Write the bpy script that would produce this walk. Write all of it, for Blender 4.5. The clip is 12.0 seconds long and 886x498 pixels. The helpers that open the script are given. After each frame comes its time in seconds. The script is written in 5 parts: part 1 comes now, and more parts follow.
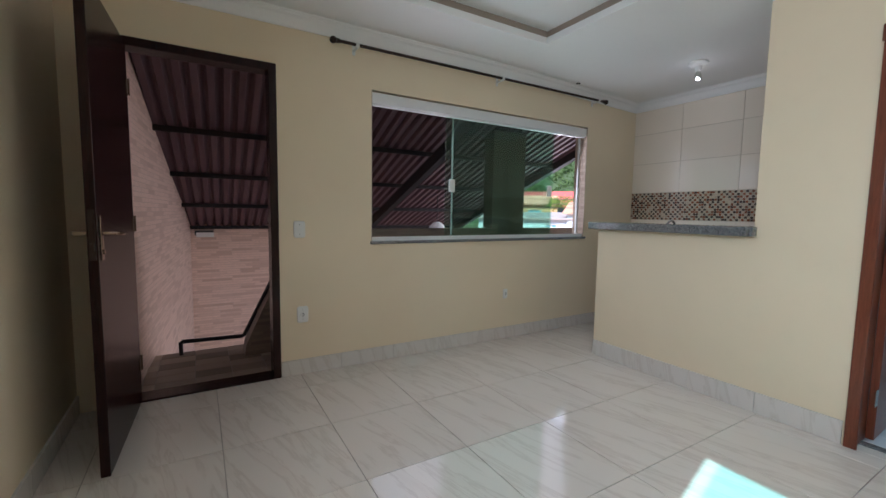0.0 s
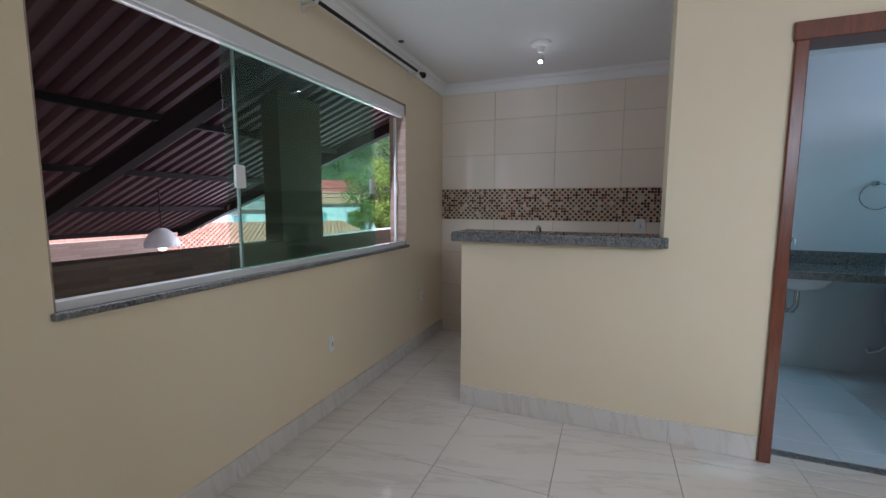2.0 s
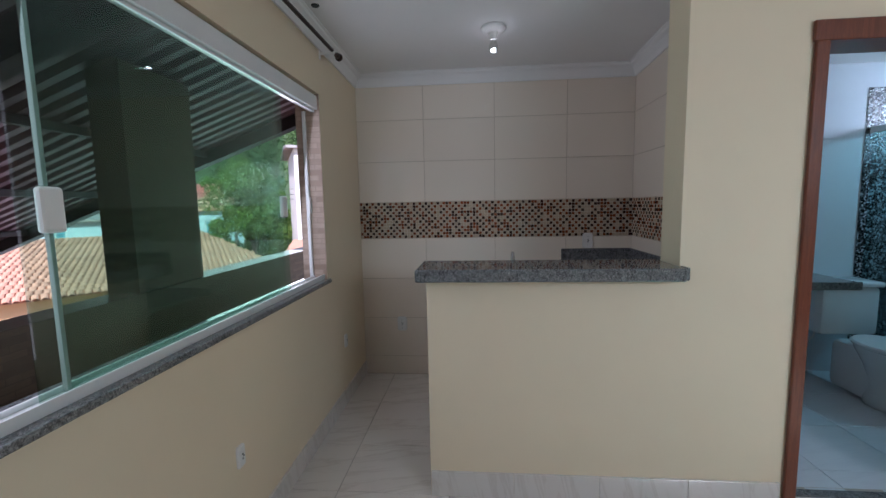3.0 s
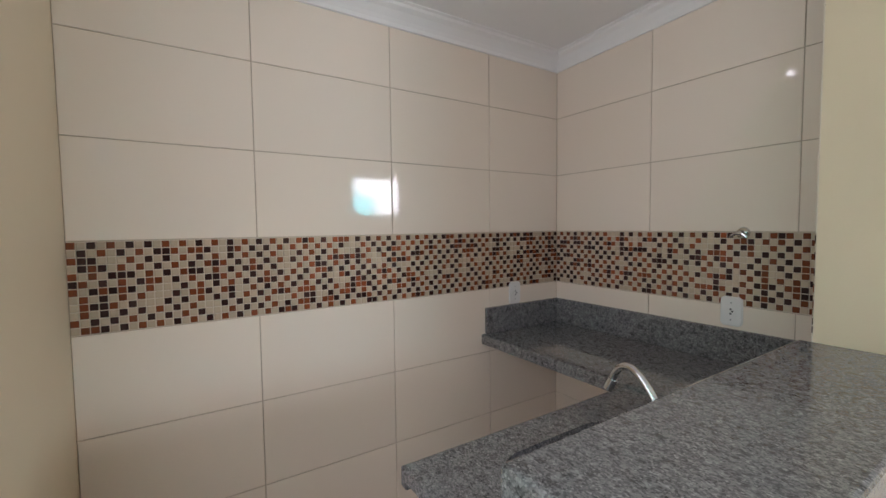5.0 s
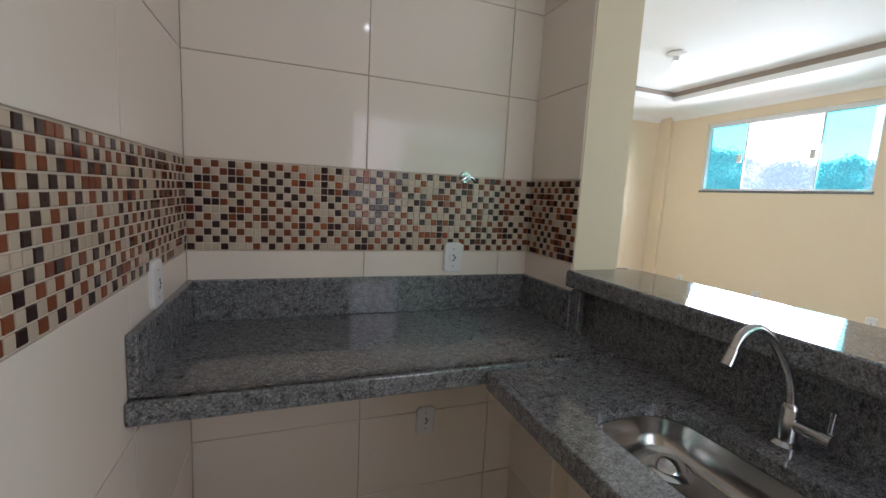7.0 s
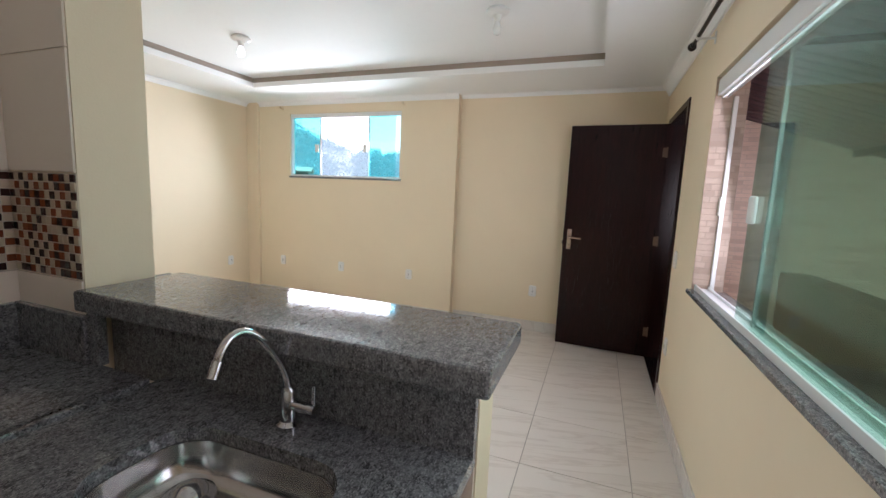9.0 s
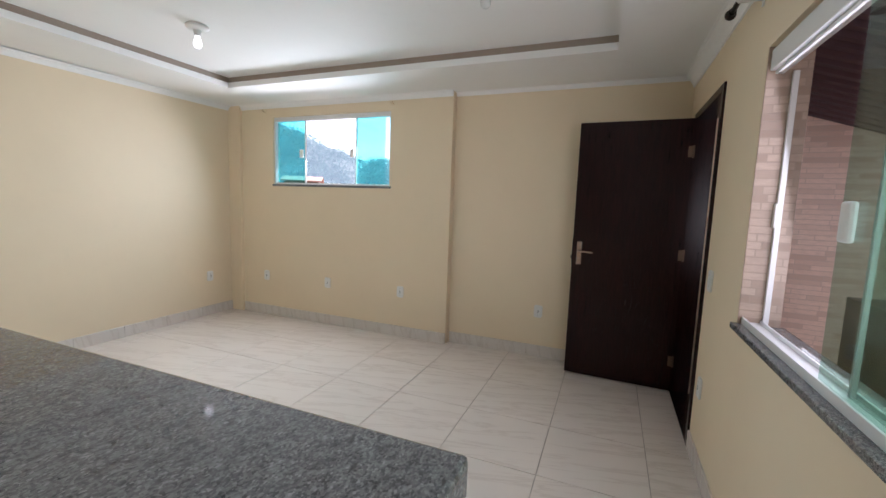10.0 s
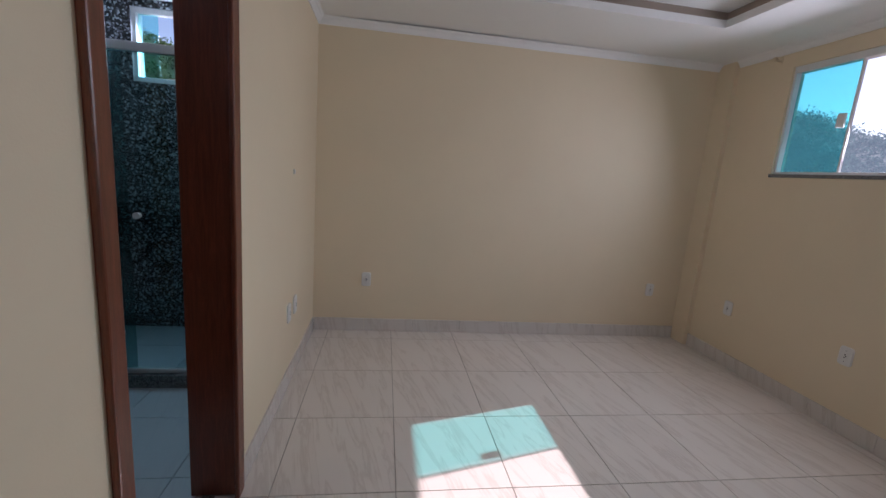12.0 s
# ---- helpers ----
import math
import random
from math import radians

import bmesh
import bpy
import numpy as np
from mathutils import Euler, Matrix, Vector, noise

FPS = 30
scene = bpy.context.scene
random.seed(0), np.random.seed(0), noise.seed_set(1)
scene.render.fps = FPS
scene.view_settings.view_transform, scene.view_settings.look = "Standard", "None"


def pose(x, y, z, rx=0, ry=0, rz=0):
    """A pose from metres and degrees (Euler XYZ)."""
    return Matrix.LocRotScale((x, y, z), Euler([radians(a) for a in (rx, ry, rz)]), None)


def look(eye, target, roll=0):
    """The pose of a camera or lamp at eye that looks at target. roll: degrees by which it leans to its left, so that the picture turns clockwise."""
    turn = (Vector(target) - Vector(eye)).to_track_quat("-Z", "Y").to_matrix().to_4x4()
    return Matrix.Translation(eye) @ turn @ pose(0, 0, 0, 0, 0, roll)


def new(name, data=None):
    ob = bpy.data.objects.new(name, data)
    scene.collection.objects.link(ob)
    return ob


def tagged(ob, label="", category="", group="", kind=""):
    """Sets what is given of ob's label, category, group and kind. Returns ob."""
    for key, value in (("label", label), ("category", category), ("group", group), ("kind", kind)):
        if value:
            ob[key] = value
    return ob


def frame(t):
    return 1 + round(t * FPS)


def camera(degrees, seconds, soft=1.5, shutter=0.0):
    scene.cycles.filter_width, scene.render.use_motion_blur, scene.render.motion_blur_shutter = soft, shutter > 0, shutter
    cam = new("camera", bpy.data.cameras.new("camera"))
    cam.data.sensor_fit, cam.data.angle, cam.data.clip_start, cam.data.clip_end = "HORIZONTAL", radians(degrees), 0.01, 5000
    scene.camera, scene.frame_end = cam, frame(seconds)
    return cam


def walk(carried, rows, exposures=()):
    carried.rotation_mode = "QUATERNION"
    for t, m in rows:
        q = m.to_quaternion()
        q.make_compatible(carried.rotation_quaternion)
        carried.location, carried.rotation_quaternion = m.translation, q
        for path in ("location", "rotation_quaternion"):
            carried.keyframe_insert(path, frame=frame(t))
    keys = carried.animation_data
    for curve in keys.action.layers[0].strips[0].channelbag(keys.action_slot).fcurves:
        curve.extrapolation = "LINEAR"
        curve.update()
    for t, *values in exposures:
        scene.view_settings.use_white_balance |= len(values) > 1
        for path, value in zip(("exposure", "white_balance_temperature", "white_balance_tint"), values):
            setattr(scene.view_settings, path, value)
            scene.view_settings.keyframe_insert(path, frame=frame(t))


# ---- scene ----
cam = camera(94.2, 12.0)
PATH = [
    (0, (-2.85, -2.985, 1.166), (-1.831, -1.272, 0.994), 0.9),
    (0.5, (-2.899, -2.584, 1.13), (-1.729, -0.975, 0.923), 1.8),
    (1, (-2.821, -2.237, 1.133), (-1.41, -0.836, 0.921), 1.3),
    (1.5, (-2.623, -1.854, 1.19), (-0.951, -0.777, 0.98), 0.0),
    (2, (-2.408, -1.549, 1.281), (-0.562, -0.81, 1.064), 0.2),
    (2.5, (-2.137, -1.245, 1.345), (-0.202, -0.788, 1.125), -1.3),
    (3, (-1.849, -0.945, 1.397), (0.133, -0.778, 1.184), -1.1),
    (3.5, (-1.504, -0.67, 1.445), (0.479, -0.862, 1.272), -1.0),
    (3.7, (-1.334, -0.586, 1.463), (0.633, -0.905, 1.301), -0.5),
    (5.3, (0.038, -0.269, 1.452), (1.612, -1.498, 1.342), -0.9),
    (5.5, (0.215, -0.264, 1.439), (1.703, -1.595, 1.322), -0.9),
    (6, (0.638, -0.387, 1.39), (1.732, -2.055, 1.241), 0.6),
    (6.5, (0.92, -0.554, 1.366), (1.365, -2.497, 1.208), 2.4),
    (7, (1.117, -0.645, 1.349), (0.426, -2.504, 1.09), 3.0),
    (7.5, (1.094, -0.625, 1.346), (-0.253, -2.073, 1.049), 6.2),
    (7.7, (1.069, -0.613, 1.363), (-0.439, -1.89, 1.059), 6.2),
    (9.3, (0.753, -0.506, 1.42), (-1.119, -1.169, 1.177), 1.9),
    (9.5, (0.637, -0.501, 1.426), (-1.236, -1.167, 1.204), 1.5),
    (10, (0.365, -0.531, 1.417), (-1.477, -1.276, 1.192), 2.0),
    (10.5, (0.02, -0.637, 1.406), (-1.686, -1.65, 1.156), 5.2),
    (11, (-0.331, -0.779, 1.443), (-1.561, -2.323, 1.12), 5.1),
    (11.5, (-0.5, -1.093, 1.42), (-1.226, -2.922, 1.061), 3.7),
    (12, (-0.545, -1.445, 1.38), (-0.84, -3.39, 1.019), 4.5),
]
EXPOSURES = [(0.0, 1.18, 6000, 22), (1.0, 0.95, 6050, 26), (2.0, 1.0, 5900, 25), (2.5, 0.95, 5850, 25), (3.5, 0.98, 5750, 23), (5.3, 2.02, 6450, 24),
             (6.0, 2.03, 6150, 20), (6.5, 2.05, 6200, 20), (7.0, 1.92, 6100, 22), (7.5, 1.87, 6100, 22), (9.5, 1.7, 6250, 25), (10.5, 0.92, 6150, 25), (11.0, 0.45, 6150, 26),
             (11.5, 0.3, 5950, 27), (12.0, 0.28, 6150, 34)]
walk(cam, [(t, look(eye, target, roll)) for t, eye, target, roll in PATH], EXPOSURES)

# ---- light ----
SUN_DIR = Vector((1.185, 0.30, -1.0)).normalized()
world = bpy.data.worlds.new("sky")
scene.world = world
world.use_nodes = True
wn = world.node_tree.nodes
sky = wn.new("ShaderNodeTexSky")
sky.sky_type = "NISHITA"
sky.sun_disc = False
sky.sun_elevation = radians(39.2)
sky.sun_rotation = radians(255.8)
wn["Background"].inputs["Strength"].default_value = 0.14
world.node_tree.links.new(sky.outputs[0], wn["Background"].inputs["Color"])

sun = new("sun", bpy.data.lights.new("sun", "SUN"))
sun.data.energy = 5.0
sun.data.angle = radians(0.5)
sun.data.color = (1.0, 0.95, 0.88)
sun.matrix_world = look(-SUN_DIR * 20, (0, 0, 0))


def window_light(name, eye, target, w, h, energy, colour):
    """An added area lamp that stands in for sky light at one opening."""
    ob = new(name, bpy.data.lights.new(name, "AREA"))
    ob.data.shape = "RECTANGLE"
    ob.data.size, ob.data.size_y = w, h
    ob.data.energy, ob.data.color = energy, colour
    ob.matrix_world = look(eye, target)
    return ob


window_light("high_window_light", (-3.392, -3.44, 1.97), (0, -3.2, 0.68), 1.40, 0.58, 12.5, (0.91, 0.98, 1.0)).data.spread = radians(148)
window_light("wide_window_light", (-0.53, 0.13, 1.5), (-0.53, -2, 1.1), 2.3, 1.0, 5.8, (0.90, 0.95, 1.0))
window_light("bath_window_light", (0.98, -5.0, 2.1), (0.9, -3.5, 1.0), 0.5, 0.45, 15, (0.72, 0.88, 1.0))
# Lamp added at the landing's open end to brighten the strip-clad wall.
window_light("landing_fill_light", (1.62, 2.2, 1.35), (-3, 2.0, 0.3), 3.2, 0.9, 26, (0.95, 0.98, 1.0))


# ---- materials ----
class Graph:
    """A small helper to wire one node material."""

    def __init__(self, name, rough=0.6, metal=0.0, spec=0.5):
        self.m = bpy.data.materials.new(name)
        self.m.use_nodes = True
        self.t = self.m.node_tree
        self.b = self.t.nodes["Principled BSDF"]
        self.b.inputs["Roughness"].default_value = rough
        self.b.inputs["Metallic"].default_value = metal
        self.b.inputs["Specular IOR Level"].default_value = spec
        self.co = self.n("ShaderNodeTexCoord").outputs["Object"]

    def n(self, kind, **inputs):
        node = self.t.nodes.new(kind)
        for key, value in inputs.items():
            self.put(node, key, value)
        return node

    def put(self, node, key, value):
        sock = node.inputs[key]
        if isinstance(value, bpy.types.NodeSocket):
            self.t.links.new(value, sock)
        else:
            sock.default_value = value

    def world_coords(self):
        self.co = self.n("ShaderNodeNewGeometry").outputs["Position"]
        return self.co

    def stretch(self, scale):
        node = self.n("ShaderNodeMapping", Vector=self.co)
        node.inputs["Scale"].default_value = scale
        return node.outputs[0]

    def noise(self, scale, detail=4.0, rough=0.55, vec=None, distort=0.0):
        node = self.n("ShaderNodeTexNoise", Scale=scale, Detail=detail, Roughness=rough, Distortion=distort)
        self.t.links.new(vec if vec is not None else self.co, node.inputs["Vector"])
        return node.outputs["Fac"]

    def voronoi(self, scale, vec=None, out="Distance"):
        node = self.n("ShaderNodeTexVoronoi", Scale=scale)
        self.t.links.new(vec if vec is not None else self.co, node.inputs["Vector"])
        return node.outputs[out]

    def ramp(self, fac, stops, hard=False):
        node = self.n("ShaderNodeValToRGB")
        self.t.links.new(fac, node.inputs["Fac"])
        el = node.color_ramp.elements
        while len(el) < len(stops):
            el.new(0.5)
        for e, (pos, col) in zip(el, stops):
            e.position = pos
            e.color = (*col, 1) if len(col) == 3 else col
        if hard:
            node.color_ramp.interpolation = "CONSTANT"
        return node.outputs["Color"]

    def mix(self, fac, a, b, blend="MIX"):
        node = self.t.nodes.new("ShaderNodeMix")
        node.data_type = "RGBA"
        node.blend_type = blend
        for k, v in ((0, fac), (6, a), (7, b)):
            if isinstance(v, bpy.types.NodeSocket):
                self.t.links.new(v, node.inputs[k])
            elif k == 0:
                node.inputs[0].default_value = v
            else:
                node.inputs[k].default_value = (*v, 1)
        return node.outputs[2]

    def random_value(self):
        return self.n("ShaderNodeObjectInfo").outputs["Random"]

    def island_value(self):
        return self.n("ShaderNodeNewGeometry").outputs["Random Per Island"]

    def colour(self, sock):
        self.put(self.b, "Base Color", sock if isinstance(sock, bpy.types.NodeSocket) else (*sock, 1))
        return self

    def rough(self, sock):
        self.put(self.b, "Roughness", sock)
        return self

    def bump(self, height, strength=0.2, distance=0.002):
        node = self.n("ShaderNodeBump", Strength=strength, Distance=distance, Height=height)
        self.t.links.new(node.outputs[0], self.b.inputs["Normal"])
        return self


def gray(v):
    return (v, v, v)


def paint_material(name, colour, rough=0.62, mottle=0.05, bump=0.25):
    g = Graph(name, rough)
    g.world_coords()
    dark = tuple(c * (1 - mottle * 2) for c in colour)
    col = g.mix(g.noise(1.7, 5), colour, dark)
    scuff = g.ramp(g.noise(9, 6, 0.7), [(0.55, gray(0)), (0.8, gray(0.25))])
    col = g.mix(scuff, col, tuple(c * 0.86 for c in colour))
    g.colour(col)
    g.bump(g.noise(160, 3, 0.6), bump, 0.0015)
    return g.m


def floor_tile_material(name, light, vein):
    g = Graph(name, 0.09)
    rnd = g.random_value()
    shift = g.n("ShaderNodeVectorMath")
    shift.operation = "ADD"
    g.t.links.new(g.co, shift.inputs[0])
    comb = g.n("ShaderNodeCombineXYZ")
    mul = g.n("ShaderNodeMath")
    mul.operation = "MULTIPLY"
    g.t.links.new(rnd, mul.inputs[0])
    mul.inputs[1].default_value = 37.0
    g.t.links.new(mul.outputs[0], comb.inputs[0])
    g.t.links.new(mul.outputs[0], comb.inputs[1])
    g.t.links.new(comb.outputs[0], shift.inputs[1])
    turn = g.n("ShaderNodeMapping", Vector=shift.outputs[0])
    turn.inputs["Rotation"].default_value = (0, radians(14), 0)
    long = g.n("ShaderNodeMapping", Vector=turn.outputs[0])
    long.inputs["Scale"].default_value = (6.5, 6.5, 0.75)
    veins = g.noise(2.0, 7, 0.6, long.outputs[0], 0.5)
    fac = g.ramp(veins, [(0.50, gray(0)), (0.555, gray(0.42)), (0.585, gray(0.05)), (0.76, gray(0.2))])
    cloud = g.noise(2.5, 3, 0.5, shift.outputs[0])
    base = g.mix(cloud, light, tuple(c * 0.94 for c in light))
    g.colour(g.mix(fac, base, vein))
    smear = g.noise(6, 4, 0.6)
    g.rough(g.ramp(smear, [(0.3, gray(0.05)), (0.75, gray(0.11))]))
    return g.m


def granite_material(name, lift=1.0):
    g = Graph(name, 0.16, 0.0, 0.65)
    g.world_coords()
    flake = g.voronoi(270, g.stretch((1.0, 1.35, 1.0)), "Color")
    sep = g.n("ShaderNodeSeparateColor")
    g.t.links.new(flake, sep.inputs[0])
    grain = g.ramp(sep.outputs[0], [(0.0, gray(0.022 * lift)), (0.22, gray(0.065 * lift)), (0.45, gray(0.125 * lift)),
                                    (0.72, gray(0.18 * lift)), (0.93, gray(0.27 * lift))], True)
    coarse = g.ramp(g.noise(60, 5, 0.65), [(0.36, gray(0.04)), (0.60, (0.19 * lift, 0.196 * lift, 0.20 * lift))])
    col = g.mix(0.4, grain, coarse)
    streak = g.ramp(g.noise(40, 4, 0.6, g.stretch((1, 2.2, 1))), [(0.57, gray(0)), (0.67, gray(0.7))])
    drift = g.ramp(g.noise(7, 3, 0.5), [(0.35, gray(0)), (0.7, gray(0.22))])
    col = g.mix(drift, col, (0.11 * lift, 0.115 * lift, 0.118 * lift))
    g.colour(g.mix(streak, col, gray(0.03)))
    g.rough(g.ramp(g.noise(60, 3), [(0.3, gray(0.045)), (0.7, gray(0.08))]))
    return g.m


def wood_material(name, dark, light, rough=0.3, along=(22, 22, 1.6)):
    g = Graph(name, rough)
    v = g.stretch(along)
    grain = g.noise(3.0, 7, 0.62, v, 1.2)
    col = g.ramp(grain, [(0.3, dark), (0.7, light)])
    fine = g.noise(30, 4, 0.7, v)
    col = g.mix(g.ramp(fine, [(0.45, gray(0)), (0.75, gray(0.5))]), col, tuple(c * 0.55 for c in dark))
    g.colour(col)
    g.bump(fine, 0.15, 0.001)
    return g.m


def metal_material(name, colour, rough):
    g = Graph(name, rough, 1.0)
    g.colour(g.mix(g.noise(18, 4), colour, tuple(c * 0.82 for c in colour)))
    g.rough(g.ramp(g.noise(8, 2), [(0.3, gray(rough * 0.9)), (0.7, gray(rough * 1.15))]))
    return g.m


def plain_material(name, colour, rough=0.4, spread=0.05):
    g = Graph(name, rough)
    g.colour(g.mix(g.noise(8, 4), colour, tuple(c * (1 - spread * 2) for c in colour)))
    g.bump(g.noise(120, 2), 0.06, 0.001)
    return g.m


def piece_material(name, colour, spread, rough):
    """For many alike pieces: each takes its own shade."""
    g = Graph(name, rough)
    v = g.ramp(g.random_value(), [(0, tuple(c * (1 - spread) for c in colour)), (1, tuple(min(1, c * (1 + spread)) for c in colour))])
    w = g.ramp(g.island_value(), [(0, gray(1 - spread)), (1, gray(1))])
    g.colour(g.mix(1.0, v, w, "MULTIPLY"))
    g.bump(g.noise(90, 2), 0.1, 0.001)
    return g.m


def glass_material(name, tint):
    """Tinted sheet glass: colours what passes, mirrors at the angle that glass does."""
    m = bpy.data.materials.new(name)
    m.use_nodes = True
    t = m.node_tree
    t.nodes.remove(t.nodes["Principled BSDF"])
    clear = t.nodes.new("ShaderNodeBsdfTransparent")
    clear.inputs["Color"].default_value = (*tint, 1)
    gloss = t.nodes.new("ShaderNodeBsdfGlossy")
    gloss.inputs["Roughness"].default_value = 0.02
    edge = t.nodes.new("ShaderNodeLayerWeight")
    power = t.nodes.new("ShaderNodeMath")
    power.operation = "POWER"
    power.inputs[1].default_value = 5.0
    fres = t.nodes.new("ShaderNodeMath")
    fres.operation = "MULTIPLY_ADD"
    fres.inputs[1].default_value = 0.95
    fres.inputs[2].default_value = 0.04
    t.links.new(edge.outputs["Facing"], power.inputs[0])
    t.links.new(power.outputs[0], fres.inputs[0])
    mixer = t.nodes.new("ShaderNodeMixShader")
    t.links.new(fres.outputs[0], mixer.inputs[0])
    t.links.new(clear.outputs[0], mixer.inputs[1])
    t.links.new(gloss.outputs[0], mixer.inputs[2])
    t.links.new(mixer.outputs[0], t.nodes["Material Output"].inputs["Surface"])
    return m


def strip_tile_material(name, base, dash, scale=1.0):
    """Printed ceramic cladding: long thin split-stone strips in beige and brown."""
    g = Graph(name, 0.45)
    g.world_coords()
    sep = g.n("ShaderNodeSeparateXYZ")
    g.t.links.new(g.co, sep.inputs[0])
    add = g.n("ShaderNodeMath")
    g.t.links.new(sep.outputs[0], add.inputs[0])
    g.t.links.new(sep.outputs[1], add.inputs[1])
    comb = g.n("ShaderNodeCombineXYZ")
    g.t.links.new(add.outputs[0], comb.inputs[0])
    g.t.links.new(sep.outputs[2], comb.inputs[1])
    brick = g.n("ShaderNodeTexBrick", Vector=comb.outputs[0])
    brick.offset, brick.offset_frequency, brick.squash, brick.squash_frequency = 0.37, 2, 0.7, 3
    brick.inputs["Scale"].default_value = scale
    brick.inputs["Color1"].default_value = (*base, 1)
    brick.inputs["Color2"].default_value = (*dash, 1)
    brick.inputs["Mortar"].default_value = (*(c * 0.75 for c in base), 1)
    brick.inputs["Mortar Size"].default_value = 0.002
    brick.inputs["Bias"].default_value = -0.45
    brick.inputs["Brick Width"].default_value = 0.21
    brick.inputs["Row Height"].default_value = 0.026
    mott = g.noise(22, 5, 0.6, g.stretch((1, 1, 4)))
    g.colour(g.mix(g.ramp(mott, [(0.4, gray(0)), (0.75, gray(0.6))]), brick.outputs["Color"], tuple(c * 0.72 for c in base)))
    g.bump(brick.outputs["Fac"], 0.5, -0.004)
    return g.m


def leaf_material(name, a, b, haze_glow=0.0):
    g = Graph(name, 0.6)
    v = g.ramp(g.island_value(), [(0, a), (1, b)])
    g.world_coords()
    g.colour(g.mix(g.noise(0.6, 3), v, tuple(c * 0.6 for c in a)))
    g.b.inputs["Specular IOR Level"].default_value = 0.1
    # Pale blue emission imitates distance haze; zero for the nearer leaves.
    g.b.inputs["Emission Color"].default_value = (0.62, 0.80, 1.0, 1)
    g.b.inputs["Emission Strength"].default_value = haze_glow * 2
    thin = g.n("ShaderNodeBsdfTranslucent")
    g.t.links.new(g.b.inputs["Base Color"].links[0].from_socket, thin.inputs["Color"])
    mixer = g.n("ShaderNodeMixShader")
    mixer.inputs[0].default_value = 0.5
    g.t.links.new(g.b.outputs[0], mixer.inputs[1])
    g.t.links.new(thin.outputs[0], mixer.inputs[2])
    g.t.links.new(mixer.outputs[0], g.t.nodes["Material Output"].inputs["Surface"])
    return g.m


WALL_PAINT = paint_material("cream_wall_paint", (0.825, 0.69, 0.495))
CEILING_PAINT = paint_material("white_ceiling_paint", (0.87, 0.865, 0.85), 0.7, 0.02, 0.1)
BAND_PAINT = paint_material("taupe_band_paint", (0.36, 0.29, 0.24), 0.7)
BATH_PAINT = paint_material("pale_bath_tile_glaze", (0.70, 0.74, 0.78), 0.22, 0.02, 0.05)
FLOOR_TILE = floor_tile_material("cream_veined_porcelain", (0.78, 0.715, 0.65), (0.54, 0.46, 0.40))
BASE_TILE = floor_tile_material("grey_veined_porcelain", (0.71, 0.655, 0.605), (0.52, 0.45, 0.39))
BATH_TILE = floor_tile_material("cool_white_porcelain", (0.70, 0.73, 0.77), (0.60, 0.63, 0.68))
GROUT = plain_material("grey_grout", (0.42, 0.375, 0.33), 0.85)
TILE_GROUT = plain_material("tan_grout", (0.56, 0.46, 0.35), 0.85)
WALL_TILE = piece_material("glossy_cream_wall_tile", (0.82, 0.722, 0.61), 0.02, 0.05)
MOSAIC_BEIGE = piece_material("beige_glass_mosaic", (0.56, 0.45, 0.33), 0.10, 0.09)
MOSAIC_RUST = piece_material("rust_glass_mosaic", (0.27, 0.075, 0.029), 0.25, 0.09)
MOSAIC_DARK = piece_material("dark_plum_glass_mosaic", (0.048, 0.021, 0.018), 0.3, 0.09)
for glass in (MOSAIC_BEIGE, MOSAIC_RUST, MOSAIC_DARK):
    glass.node_tree.nodes["Principled BSDF"].inputs["Specular IOR Level"].default_value = 0.3
WALL_TILE.node_tree.nodes["Principled BSDF"].inputs["Specular IOR Level"].default_value = 0.42
MOSAIC_GROUT = plain_material("beige_mosaic_grout", (0.68, 0.58, 0.46), 0.8)
GRANITE = granite_material("grey_granite", 1.42)
DOOR_WOOD = wood_material("dark_varnished_door_wood", (0.010, 0.0028, 0.0027), (0.028, 0.0078, 0.0068), 0.26)
DOOR_WOOD.node_tree.nodes["Principled BSDF"].inputs["Specular IOR Level"].default_value = 0.22
CASING_WOOD = wood_material("red_brown_casing_wood", (0.11, 0.027, 0.013), (0.22, 0.058, 0.026), 0.3)
ALUMINIUM = plain_material("white_powder_coated_aluminium", (0.78, 0.78, 0.77), 0.35)
GREY_ALUMINIUM = plain_material("grey_anodised_aluminium", (0.42, 0.43, 0.42), 0.35)
WHITE_PLASTIC = plain_material("white_plastic", (0.80, 0.79, 0.76), 0.3)
SCREW_GREY = plain_material("grey_screw_cap", (0.30, 0.30, 0.29), 0.4)
DARK_SLOT = plain_material("dark_socket_slot", (0.05, 0.05, 0.05), 0.6)
CHROME = metal_material("chrome", (0.62, 0.62, 0.62), 0.16)
STEEL = metal_material("brushed_stainless_steel", (0.56, 0.54, 0.52), 0.2)
HANDLE_METAL = metal_material("satin_bronze_handle", (0.42, 0.32, 0.26), 0.22)
BRONZE_ROD = metal_material("dark_bronze_rod", (0.06, 0.045, 0.04), 0.35)
BRASS = metal_material("aged_brass", (0.17, 0.115, 0.08), 0.4)
GREEN_GLASS = glass_material("green_tinted_glass", (0.73, 0.86, 0.80))
TEAL_GLASS = glass_material("teal_tinted_glass", (0.62, 0.92, 0.93))
SHOWER_GLASS = glass_material("dark_green_shower_glass", (0.60, 0.80, 0.80))
STRIP_PINK = strip_tile_material("pinkish_strip_cladding", (0.80, 0.58, 0.48), (0.42, 0.24, 0.17), 0.75)
STRIP_REVEAL = strip_tile_material("beige_strip_reveal", (0.46, 0.34, 0.26), (0.17, 0.10, 0.07), 0.8)
STRIP_BROWN = strip_tile_material("brown_strip_cladding", (0.22, 0.15, 0.11), (0.075, 0.045, 0.032))
